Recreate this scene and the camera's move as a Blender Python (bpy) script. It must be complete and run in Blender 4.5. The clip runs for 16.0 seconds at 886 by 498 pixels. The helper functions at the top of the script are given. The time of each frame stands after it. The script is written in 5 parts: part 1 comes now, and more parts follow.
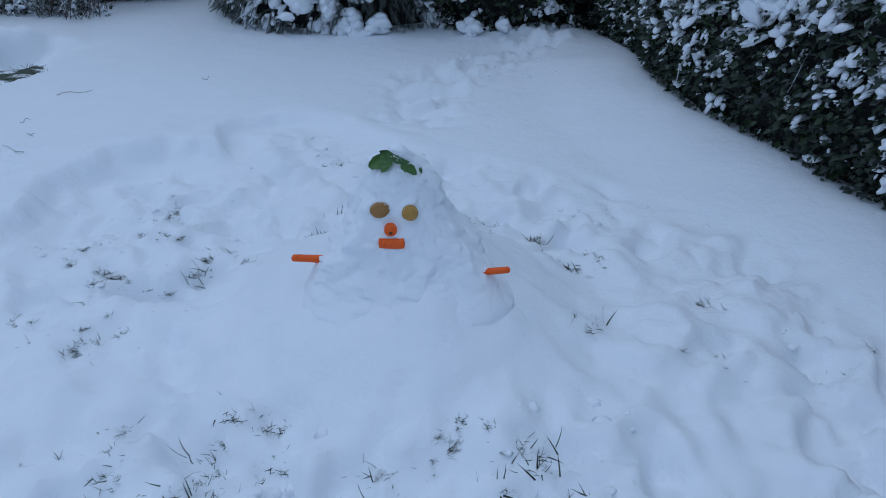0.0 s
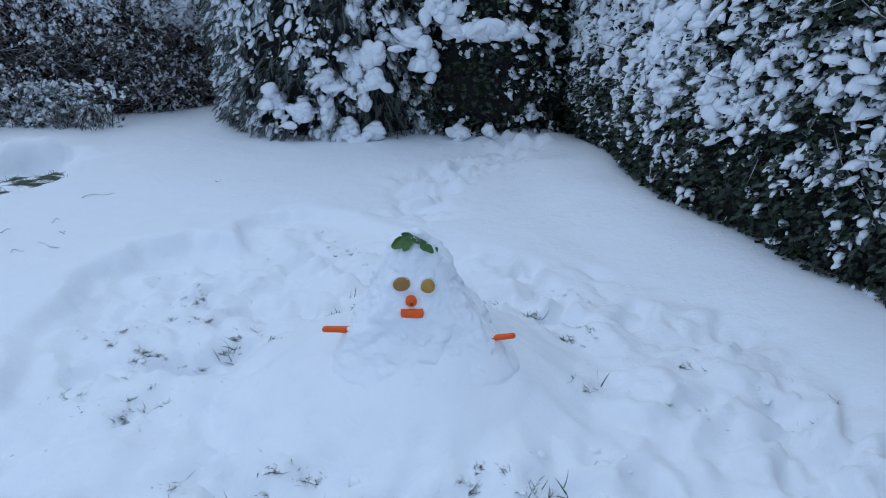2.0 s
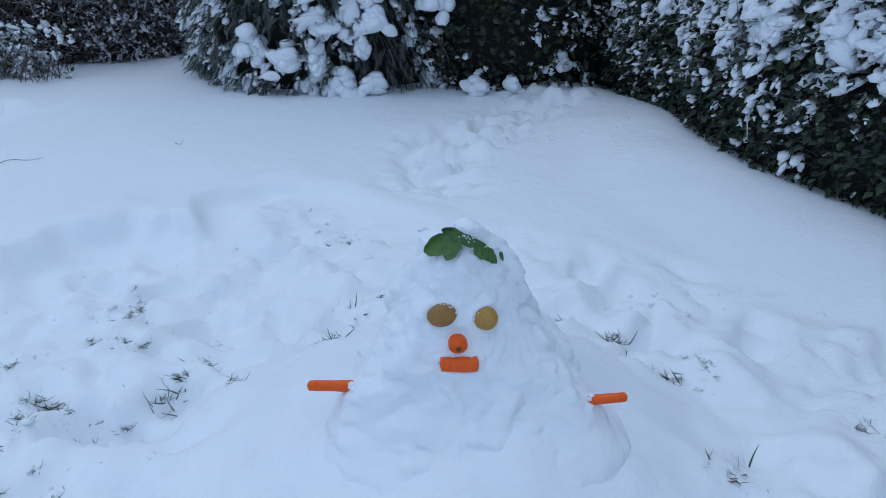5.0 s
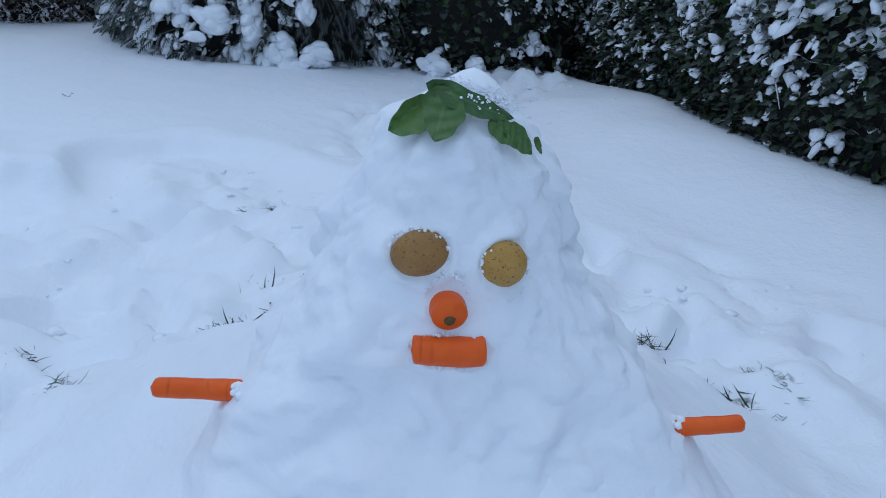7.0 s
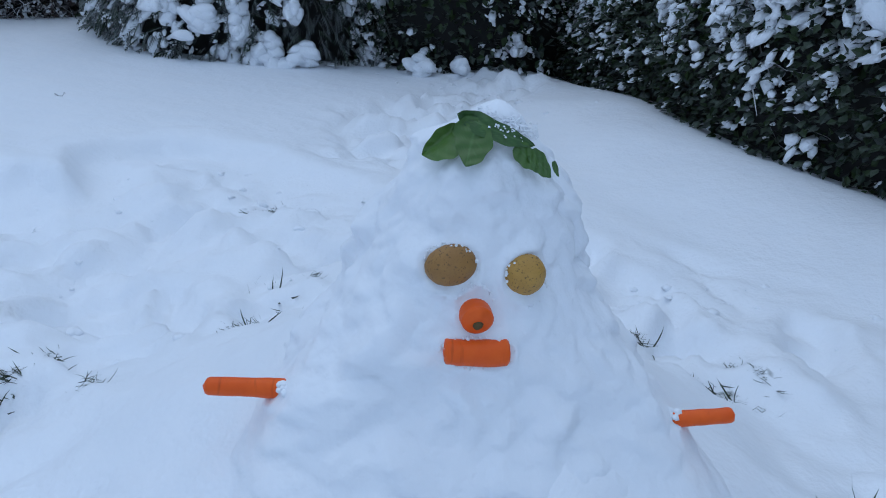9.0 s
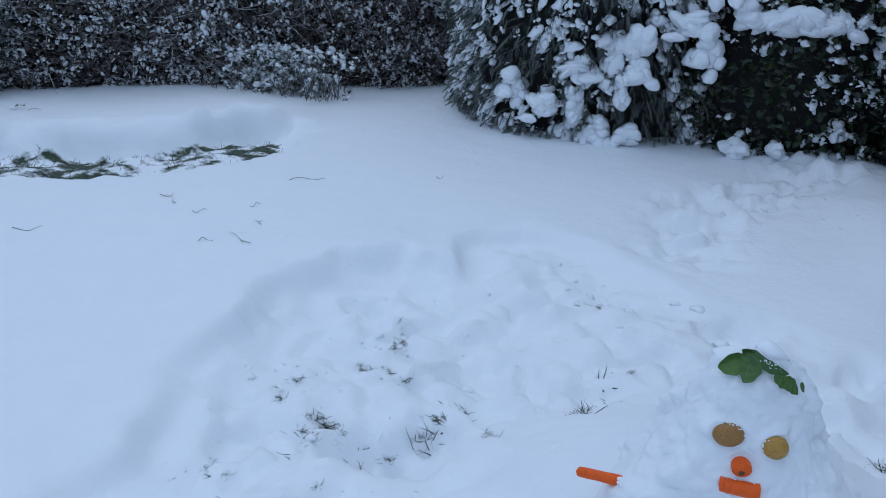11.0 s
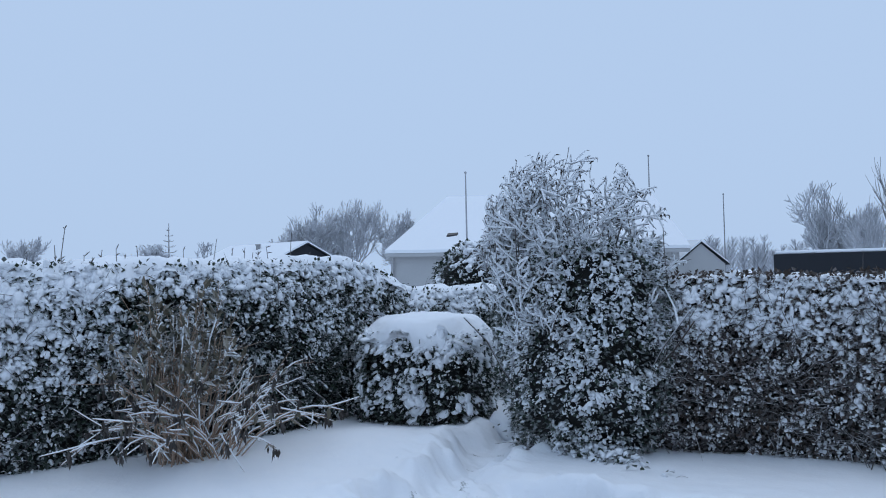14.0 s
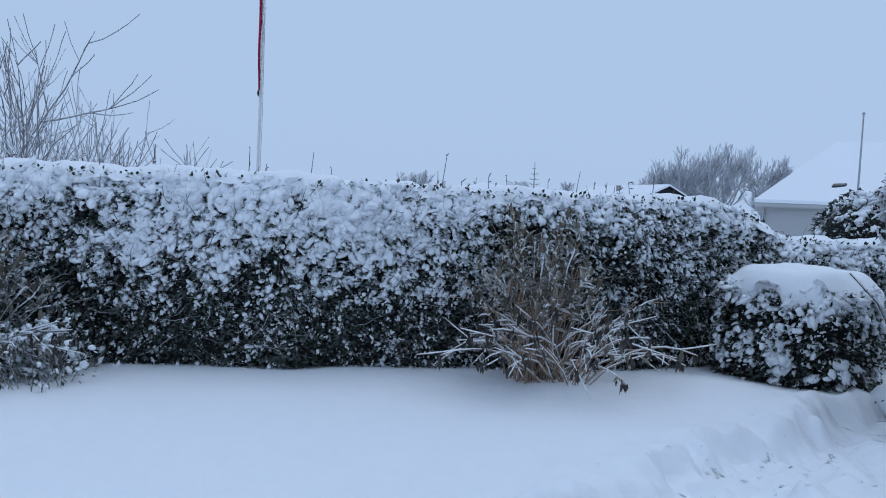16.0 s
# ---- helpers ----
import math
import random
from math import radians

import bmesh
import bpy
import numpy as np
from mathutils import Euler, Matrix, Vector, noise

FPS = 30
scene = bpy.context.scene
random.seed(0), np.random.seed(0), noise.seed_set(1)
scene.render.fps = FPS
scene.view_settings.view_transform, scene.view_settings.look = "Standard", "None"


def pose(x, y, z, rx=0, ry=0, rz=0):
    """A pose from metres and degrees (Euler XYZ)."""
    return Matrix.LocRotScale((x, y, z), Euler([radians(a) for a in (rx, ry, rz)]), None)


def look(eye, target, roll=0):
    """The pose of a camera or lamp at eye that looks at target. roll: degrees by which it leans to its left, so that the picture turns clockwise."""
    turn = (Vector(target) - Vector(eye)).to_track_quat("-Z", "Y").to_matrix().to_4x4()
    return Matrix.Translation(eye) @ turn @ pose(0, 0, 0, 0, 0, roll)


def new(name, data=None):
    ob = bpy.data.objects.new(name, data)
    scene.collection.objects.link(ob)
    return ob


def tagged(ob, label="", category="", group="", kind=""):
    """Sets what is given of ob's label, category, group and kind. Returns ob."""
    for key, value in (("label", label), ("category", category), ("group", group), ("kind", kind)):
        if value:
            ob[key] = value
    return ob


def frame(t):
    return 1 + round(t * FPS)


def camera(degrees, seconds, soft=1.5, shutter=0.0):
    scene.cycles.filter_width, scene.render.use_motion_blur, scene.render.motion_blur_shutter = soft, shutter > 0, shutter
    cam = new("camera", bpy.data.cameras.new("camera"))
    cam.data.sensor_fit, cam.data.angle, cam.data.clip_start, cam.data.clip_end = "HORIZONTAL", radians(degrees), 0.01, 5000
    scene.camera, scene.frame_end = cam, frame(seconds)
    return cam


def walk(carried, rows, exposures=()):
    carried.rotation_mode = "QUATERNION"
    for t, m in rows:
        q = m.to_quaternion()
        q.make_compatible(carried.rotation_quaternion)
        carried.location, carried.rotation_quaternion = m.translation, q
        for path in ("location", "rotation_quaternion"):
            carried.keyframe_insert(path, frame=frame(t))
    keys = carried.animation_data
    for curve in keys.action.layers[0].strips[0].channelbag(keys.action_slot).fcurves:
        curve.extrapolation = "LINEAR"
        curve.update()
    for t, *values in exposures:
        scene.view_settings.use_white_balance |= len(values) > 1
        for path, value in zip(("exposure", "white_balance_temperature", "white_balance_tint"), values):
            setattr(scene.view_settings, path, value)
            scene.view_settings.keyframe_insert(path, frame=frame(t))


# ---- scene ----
cam = camera(61.3, 16.0, soft=1.0)
PATH = [
    (0, (0.03, 0.029, 1.551), (0.067, 1.78, 0.585), 1.1),
    (0.5, (-0.033, -0.123, 1.583), (0.036, 1.686, 0.733), 0.8),
    (1, (-0.048, -0.244, 1.629), (0.046, 1.612, 0.889), 0.5),
    (1.5, (-0.054, -0.306, 1.627), (0.046, 1.566, 0.929), 0.5),
    (2, (-0.09, -0.314, 1.606), (0.0, 1.551, 0.89), 0.7),
    (2.5, (-0.067, -0.247, 1.593), (0.007, 1.613, 0.861), 0.9),
    (3, (-0.019, -0.064, 1.585), (0.038, 1.787, 0.829), 0.6),
    (3.5, (-0.04, 0.119, 1.521), (0.01, 1.961, 0.745), -0.1),
    (4, (-0.132, 0.325, 1.45), (-0.079, 2.16, 0.657), -0.8),
    (4.2, (-0.148, 0.402, 1.432), (-0.098, 2.234, 0.631), -0.8),
    (6.3, (-0.244, 1.18, 0.959), (-0.003, 3.006, 0.178), 5.1),
    (6.5, (-0.228, 1.245, 0.909), (0.018, 3.086, 0.166), 4.3),
    (7, (-0.196, 1.312, 0.866), (0.075, 3.157, 0.142), 5.3),
    (7.5, (-0.205, 1.366, 0.832), (0.091, 3.212, 0.121), 6.0),
    (8, (-0.213, 1.422, 0.804), (0.116, 3.264, 0.1), 6.3),
    (8.2, (-0.212, 1.425, 0.792), (0.134, 3.269, 0.098), 6.0),
    (10.3, (-0.402, 0.740, 1.317), (-0.253, 2.555, 0.491), 5.2),
    (10.5, (-0.404, 0.706, 1.364), (-0.397, 2.525, 0.533), 4.5),
    (11, (-0.396, 0.680, 1.457), (-0.825, 2.478, 0.694), 3.1),
    (11.3, (-0.369, 0.726, 1.539), (-1.08, 2.462, 0.845), 2.8),
    (11.5, (-0.361, 0.767, 1.584), (-1.219, 2.461, 0.955), 1.9),
    (12, (-0.389, 0.828, 1.599), (-1.55, 2.402, 1.181), 0.9),
    (12.5, (-0.447, 0.862, 1.667), (-1.778, 2.341, 1.463), 0.5),
    (13, (-0.458, 0.816, 1.728), (-1.904, 2.197, 1.671), -0.5),
    (13.5, (-0.523, 0.763, 1.738), (-2.095, 1.999, 1.77), -1.1),
    (14, (-0.567, 0.703, 1.737), (-2.281, 1.731, 1.807), -1.2),
    (14.5, (-0.569, 0.639, 1.732), (-2.413, 1.412, 1.804), -0.8),
    (15, (-0.631, 0.657, 1.718), (-2.563, 1.172, 1.763), -0.2),
    (15.5, (-0.661, 0.708, 1.713), (-2.64, 0.997, 1.705), 0.9),
    (16, (-0.654, 0.708, 1.657), (-2.646, 0.853, 1.562), 2.9),
]
EXPOSURES = [(0.0, -0.34, 6150, 10), (0.5, -0.12, 6280, 10), (1.0, -0.05, 6350, 10), (1.5, 0.0, 6380, 10), (8.2, 0.0, 6400, 10), (10.5, -0.07, 6400, 10), (11.0, -0.07, 6430, 10), (12.5, 0.03, 6720, 11), (14.0, 0.05, 6720, 11), (16.0, -0.04, 6550, 11)]
walk(cam, [(t, look(eye, target, roll)) for t, eye, target, roll in PATH], EXPOSURES)

# ---- light ----
world = bpy.data.worlds.new("overcast_winter_sky")
scene.world = world
world.use_nodes = True
wn, wl = world.node_tree.nodes, world.node_tree.links
wn.clear()
w_out, w_bg = wn.new("ShaderNodeOutputWorld"), wn.new("ShaderNodeBackground")
w_sky, w_mix = wn.new("ShaderNodeTexSky"), wn.new("ShaderNodeMix")
w_sky.sky_type, w_sky.sun_disc = "NISHITA", False
w_sky.sun_elevation, w_sky.sun_rotation = radians(76), radians(318)
w_sky.air_density, w_sky.dust_density = 1.2, 4.0
w_mul = wn.new("ShaderNodeVectorMath")
w_mul.operation = "SCALE"
w_mul.inputs["Scale"].default_value = 0.10
wl.new(w_sky.outputs[0], w_mul.inputs[0])
# a thick, even cloud deck in front of the clear sky
w_mix.data_type = "RGBA"
w_mix.inputs["Factor"].default_value = 0.965
w_mix.inputs["B"].default_value = (0.425, 0.588, 0.845, 1)
wl.new(w_mul.outputs[0], w_mix.inputs["A"])
wl.new(w_mix.outputs["Result"], w_bg.inputs["Color"])
w_bg.inputs["Strength"].default_value = 1.0
wl.new(w_bg.outputs[0], w_out.inputs[0])

sun = new("sun", bpy.data.lights.new("sun", "SUN"))
sun.data.energy, sun.data.angle, sun.data.color = 0.45, radians(55), (0.86, 0.93, 1.0)
sun.matrix_world = look((-4, 4.5, 24), (0, 0, 0))


# ---- materials ----
def material(name):
    m = bpy.data.materials.new(name)
    m.use_nodes = True
    n, l = m.node_tree.nodes, m.node_tree.links
    return m, n, l, n["Principled BSDF"]


def noise_node(n, l, scale, detail=4.0, coords="Object", rough=0.55):
    tc, t = n.new("ShaderNodeTexCoord"), n.new("ShaderNodeTexNoise")
    t.inputs["Scale"].default_value, t.inputs["Detail"].default_value = scale, detail
    t.inputs["Roughness"].default_value = rough
    l.new(tc.outputs[coords], t.inputs["Vector"])
    return t.outputs["Fac"]


def ramp(n, l, fac, stops):
    r = n.new("ShaderNodeValToRGB")
    e = r.color_ramp.elements
    while len(e) < len(stops):
        e.new(0.5)
    for k, (p, c) in zip(e, stops):
        k.position, k.color = p, (*c, 1)
    l.new(fac, r.inputs[0])
    return r.outputs[0]


def mixed(n, l, fac, a, b):
    m = n.new("ShaderNodeMix")
    m.data_type = "RGBA"
    for key, v in (("Factor", fac), ("A", a), ("B", b)):
        if isinstance(v, (int, float)):
            m.inputs[key].default_value = v
        elif isinstance(v, tuple):
            m.inputs[key].default_value = (*v, 1)
        else:
            l.new(v, m.inputs[key])
    return m.outputs["Result"]


def relief(n, l, bsdf, *layers):
    """Bump layers of (height, strength, distance) one on another."""
    last = None
    for fac, strength, distance in layers:
        b = n.new("ShaderNodeBump")
        b.inputs["Strength"].default_value, b.inputs["Distance"].default_value = strength, distance
        l.new(fac, b.inputs["Height"])
        if last:
            l.new(last, b.inputs["Normal"])
        last = b.outputs[0]
    l.new(last, bsdf.inputs["Normal"])


def maths(n, l, op, a, b=None, clamp=False):
    m = n.new("ShaderNodeMath")
    m.operation, m.use_clamp = op, clamp
    for i, v in enumerate((a, b)):
        if v is None:
            continue
        if isinstance(v, (int, float)):
            m.inputs[i].default_value = v
        else:
            l.new(v, m.inputs[i])
    return m.outputs[0]


def per_island(n):
    return n.new("ShaderNodeNewGeometry").outputs["Random Per Island"]


def facing_up(n, l, low, high):
    """0 where a face looks level or down, 1 where it looks up: what falling snow lies on."""
    g, s = n.new("ShaderNodeNewGeometry"), n.new("ShaderNodeSeparateXYZ")
    l.new(g.outputs["Normal"], s.inputs[0])
    r = n.new("ShaderNodeMapRange")
    r.inputs["From Min"].default_value, r.inputs["From Max"].default_value = low, high
    l.new(s.outputs["Z"], r.inputs["Value"])
    return r.outputs[0]


def make_snow(name, fine=90.0, coarse=9.0, strength=0.35):
    m, n, l, p = material(name)
    f1, f2 = noise_node(n, l, fine, 5), noise_node(n, l, coarse, 3)
    l.new(mixed(n, l, f2, (0.84, 0.875, 0.92), (0.90, 0.915, 0.94)), p.inputs["Base Color"])
    p.inputs["Roughness"].default_value = 0.7
    p.inputs["Specular IOR Level"].default_value = 0.25
    relief(n, l, p, (f2, strength, 0.02), (f1, strength, 0.006))
    return m


SNOW = make_snow("snow")
SNOW_PACKED = make_snow("snow_packed", 70.0, 16.0, 0.38)
SNOW_CLUMP = make_snow("snow_clump", 120.0, 30.0, 0.4)


def make_ground():
    m, n, l, p = material("snow_ground")
    f1, f2, f3 = noise_node(n, l, 85, 5), noise_node(n, l, 6, 4), noise_node(n, l, 38, 5)
    f5 = noise_node(n, l, 22, 4)
    at = n.new("ShaderNodeAttribute")
    at.attribute_name = "bare"
    snow = mixed(n, l, f2, (0.84, 0.875, 0.92), (0.90, 0.915, 0.94))
    lawn = ramp(n, l, f3, [(0.3, (0.02, 0.032, 0.022)), (0.5, (0.045, 0.066, 0.040)), (0.68, (0.10, 0.115, 0.080))])
    f4 = noise_node(n, l, 13, 4)
    f3 = maths(n, l, "ADD", maths(n, l, "MULTIPLY", f3, 0.4), maths(n, l, "MULTIPLY", f4, 0.6))
    k = maths(n, l, "SUBTRACT", maths(n, l, "MULTIPLY", at.outputs["Fac"], 1.16), f3)
    k = maths(n, l, "MULTIPLY", k, 5.0, True)
    l.new(mixed(n, l, k, snow, lawn), p.inputs["Base Color"])
    p.inputs["Roughness"].default_value = 0.7
    p.inputs["Specular IOR Level"].default_value = 0.25
    relief(n, l, p, (f2, 0.35, 0.03), (f5, 0.4, 0.012), (f1, 0.4, 0.006))
    return m


GROUND = make_ground()


def make_leaf(name, dark, light, frost, gloss=0.45, low=0.25, high=0.9):
    """Leaves that vary one by one, with a thin frost on their upper sides."""
    m, n, l, p = material(name)
    f1, f2 = noise_node(n, l, 55, 4), noise_node(n, l, 4, 3)
    base = mixed(n, l, per_island(n), dark, light)
    up = maths(n, l, "MULTIPLY", facing_up(n, l, low, high), frost)
    k = maths(n, l, "MULTIPLY", up, maths(n, l, "MULTIPLY", maths(n, l, "SUBTRACT", f1, 0.22), 3.0, True), True)
    k = maths(n, l, "ADD", k, maths(n, l, "MULTIPLY", maths(n, l, "SUBTRACT", f2, 0.6), 0.6 * frost, True), True)
    l.new(mixed(n, l, k, base, (0.84, 0.87, 0.92)), p.inputs["Base Color"])
    p.inputs["Roughness"].default_value = gloss
    p.inputs["Specular IOR Level"].default_value = 0.22
    relief(n, l, p, (f1, 0.3, 0.004))
    return m


IVY = make_leaf("ivy_leaf", (0.007, 0.016, 0.009), (0.030, 0.052, 0.014), 0.10, 0.42)
LAUREL = make_leaf("hedge_leaf", (0.012, 0.024, 0.016), (0.028, 0.046, 0.024), 0.20, 0.5)
BEECH = make_leaf("withered_leaf", (0.035, 0.028, 0.022), (0.10, 0.07, 0.055), 0.20, 0.6)
CONIFER = make_leaf("conifer_scale", (0.010, 0.022, 0.012), (0.032, 0.052, 0.02), 0.40, 0.55)
SHRUB = make_leaf("shrub_leaf", (0.02, 0.035, 0.025), (0.06, 0.078, 0.055), 0.42, 0.5)


def make_bark(name, dark, light, frost):
    m, n, l, p = material(name)
    f1, f2 = noise_node(n, l, 40, 5), noise_node(n, l, 7, 3)
    base = mixed(n, l, f1, dark, light)
    k = maths(n, l, "MULTIPLY", facing_up(n, l, -0.15, 0.6), frost)
    k = maths(n, l, "MULTIPLY", k, maths(n, l, "ADD", f2, 0.45), True)
    l.new(mixed(n, l, k, base, (0.84, 0.87, 0.92)), p.inputs["Base Color"])
    p.inputs["Roughness"].default_value = 0.8
    relief(n, l, p, (f1, 0.5, 0.004))
    return m


TWIG = make_bark("twig_bark", (0.03, 0.024, 0.02), (0.11, 0.085, 0.07), 0.75)
TWIG_TAN = make_bark("tan_twig", (0.22, 0.145, 0.10), (0.48, 0.34, 0.25), 0.15)
BUD = make_bark("dark_bud", (0.02, 0.015, 0.013), (0.06, 0.045, 0.035), 0.1)
PLUME = make_leaf("withered_plume", (0.07, 0.065, 0.045), (0.22, 0.19, 0.14), 0.45, 0.6)
FROSTED = make_bark("frosted_bark", (0.13, 0.12, 0.125), (0.34, 0.33, 0.34), 0.8)
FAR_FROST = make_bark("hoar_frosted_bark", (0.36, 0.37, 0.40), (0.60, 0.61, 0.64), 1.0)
# near-black fill for the cores: shade inside foliage, put into the colour
CORE_SHADE = make_bark("hedge_inner_shade", (0.003, 0.0035, 0.003), (0.011, 0.011, 0.009), 0.0)


# ---- numbers: noise, meshes, scattering ----


def hash3(ix, iy, iz, seed):
    h = (ix * 374761393 + iy * 668265263 + iz * 2147483647 + seed * 144665) & 0xFFFFFFFF
    h = ((h ^ (h >> 13)) * 1274126177) & 0xFFFFFFFF
    h = ((h ^ (h >> 16)) * 2246822519) & 0xFFFFFFFF
    return ((h ^ (h >> 15)) & 0xFFFF) / 65535.0


def vnoise(x, y, z=0.0, seed=0):
    """Smooth value noise between -1 and 1."""
    x, y, z = np.broadcast_arrays(np.asarray(x, float), np.asarray(y, float), np.asarray(z, float))
    fx, fy, fz = np.floor(x), np.floor(y), np.floor(z)
    ix, iy, iz = (f.astype(np.int64) for f in (fx, fy, fz))
    u, v, w = x - fx, y - fy, z - fz
    u, v, w = (a * a * (3 - 2 * a) for a in (u, v, w))
    out = 0
    for dx in (0, 1):
        for dy in (0, 1):
            for dz in (0, 1):
                k = (u if dx else 1 - u) * (v if dy else 1 - v) * (w if dz else 1 - w)
                out = out + k * hash3(ix + dx, iy + dy, iz + dz, seed)
    return out * 2 - 1


def fbm(x, y, z=0.0, seed=0, octaves=3):
    total, amp = 0, 1.0
    x, y, z = np.asarray(x, float), np.asarray(y, float), np.asarray(z, float)
    for o in range(octaves):
        x, y = 0.8 * x - 0.6 * y + 3.1, 0.6 * x + 0.8 * y - 1.7
        total = total + amp * vnoise(x, y, z, seed + 11 * o)
        x, y, z, amp = x * 2.03, y * 2.03, z * 2.03, amp * 0.5
    return total / 1.75


def smooth(a, b, x):
    t = np.clip((x - a) / (b - a), 0, 1)
    return t * t * (3 - 2 * t)


def mesh_data(name, V, F, mat, soft=True):
    V, F = np.asarray(V, np.float32), np.asarray(F, np.int32)
    me = bpy.data.meshes.new(name)
    k = F.shape[1]
    me.vertices.add(len(V))
    me.vertices.foreach_set("co", V.ravel())
    me.loops.add(F.size)
    me.loops.foreach_set("vertex_index", F.ravel())
    me.polygons.add(len(F))
    me.polygons.foreach_set("loop_start", np.arange(0, F.size, k, dtype=np.int32))
    me.polygons.foreach_set("use_smooth", np.full(len(F), soft))
    me.update(calc_edges=True)
    me.materials.append(mat)
    return me


def solid(name, V, F, mat, parent=None, label="", soft=True, kind=""):
    ob = new(name, mesh_data(name, V, F, mat, soft))
    ob.parent = parent
    return tagged(ob, label, kind=kind)


def part(name, bm, mat, parent=None, label="", soft=False, kind=""):
    me = bpy.data.meshes.new(name)
    bm.to_mesh(me)
    bm.free()
    me.polygons.foreach_set("use_smooth", np.full(len(me.polygons), soft))
    me.materials.append(mat)
    ob = new(name, me)
    ob.parent = parent
    return tagged(ob, label, kind=kind)


def thing(name, x, y, z, label, category, group="", turn=0, kind=""):
    ob = new(name)
    ob.matrix_basis = pose(x, y, z, 0, 0, turn)
    return tagged(ob, label, category, group, kind)


def join(pieces):
    Vs, Fs, at = [], [], 0
    for V, F in pieces:
        Vs.append(V)
        Fs.append(np.asarray(F) + at)
        at += len(V)
    return np.concatenate(Vs), np.concatenate(Fs)


def strew(base, P, R, S):
    """Copies of one small mesh at the places P, turned by R (n,3,3) and scaled by S (n,3)."""
    V, F = base
    n, m = len(P), len(V)
    W = np.einsum("nij,nmj->nmi", R, V[None] * S[:, None, :]) + P[:, None, :]
    return W.reshape(-1, 3), (F[None] + (np.arange(n) * m)[:, None, None]).reshape(-1, F.shape[1])


def frames(forward, up):
    """Turn matrices whose y axis goes along forward and whose z axis is as near to up as can be."""
    y = forward / np.linalg.norm(forward, axis=1, keepdims=True)
    x = np.cross(y, up)
    x /= np.linalg.norm(x, axis=1, keepdims=True) + 1e-9
    return np.stack([x, y, np.cross(x, y)], axis=2)


def ico(level):
    bm = bmesh.new()
    bmesh.ops.create_icosphere(bm, subdivisions=level, radius=1)
    V, F = np.array([v.co for v in bm.verts]), np.array([[v.index for v in f.verts] for f in bm.faces])
    bm.free()
    return V, F


def lump(seed, level=2, rough=0.42):
    """A rounded clump of snow with a flatter underside."""
    V, F = ico(level)
    k = np.clip(1 + rough * fbm(V[:, 0] * 1.5, V[:, 1] * 1.5, V[:, 2] * 1.5, seed, 3) * 1.7, 0.45, 1.6)
    V = V * k[:, None]
    V[:, 2] = np.where(V[:, 2] < 0, V[:, 2] * 0.55, V[:, 2])
    return V, F


LUMPS = [lump(s) for s in (3, 17, 29, 41, 53, 67, 79)]
LUMPS_SMALL = [lump(s, 1, 0.3) for s in (2, 9, 19, 23)]
LUMPS_FINE = [lump(s, 3, 0.22) for s in (5, 13, 31)]

LEAF = (np.array([(0, 0, 0), (-0.34, 0.42, 0.07), (0, 0.46, -0.03), (0.34, 0.42, 0.07), (0, 1, -0.06)], float),
        np.array([(0, 2, 1), (0, 3, 2), (1, 2, 4), (2, 3, 4)]))
LEAF_LONG = (np.array([(0, 0, 0), (-0.17, 0.4, 0.04), (0, 0.45, -0.02), (0.17, 0.4, 0.04), (0, 1, -0.1)], float), LEAF[1])


def make_spray():
    """A flat drooping conifer spray: a midrib with scaly side shoots."""
    V, F = [], []
    for i in range(7):
        for side in (-1, 1):
            y, ln = 0.08 + 0.13 * i, 0.34 * (1 - 0.1 * i)
            a = np.array((0, y, -0.25 * y * y))
            tip = a + np.array((side * ln * 0.75, ln * 0.7, -0.12 * ln - 0.06))
            w = np.array((0, 0.045, 0.02))
            k = len(V)
            V += [a - w, a + w, tip]
            F.append((k, k + 1, k + 2) if side > 0 else (k, k + 2, k + 1))
    k = len(V)
    V += [np.array((-0.03, 0, 0)), np.array((0.03, 0, 0)), np.array((0, 1.08, -0.3))]
    F.append((k, k + 1, k + 2))
    return np.array(V), np.array(F)


SPRAY = make_spray()


def tubes(paths, sides=4):
    """Tapered round rods; each path is (points (k,3), radii (k))."""
    pieces = []
    ring = np.arange(sides) * 2 * math.pi / sides
    for pts, rad in paths:
        pts, rad = np.asarray(pts, float), np.asarray(rad, float)
        k = len(pts)
        d = np.gradient(pts, axis=0)
        d /= np.linalg.norm(d, axis=1, keepdims=True) + 1e-9
        ref = np.where(np.abs(d[:, 2:3]) > 0.9, np.array([[1.0, 0, 0]]), np.array([[0, 0, 1.0]]))
        a = np.cross(d, ref)
        a /= np.linalg.norm(a, axis=1, keepdims=True) + 1e-9
        b = np.cross(d, a)
        V = pts[:, None] + rad[:, None, None] * (np.cos(ring)[None, :, None] * a[:, None] + np.sin(ring)[None, :, None] * b[:, None])
        i, j = np.meshgrid(np.arange(k - 1), np.arange(sides), indexing="ij")
        j2 = (j + 1) % sides
        F = np.stack([i * sides + j, i * sides + j2, (i + 1) * sides + j2, (i + 1) * sides + j], -1).reshape(-1, 4)
        pieces.append((V.reshape(-1, 3), F))
    return join(pieces)


def rotate_about(v, axis, angle):
    axis = axis / (np.linalg.norm(axis) + 1e-9)
    return v * math.cos(angle) + np.cross(axis, v) * math.sin(angle) + axis * np.dot(axis, v) * (1 - math.cos(angle))


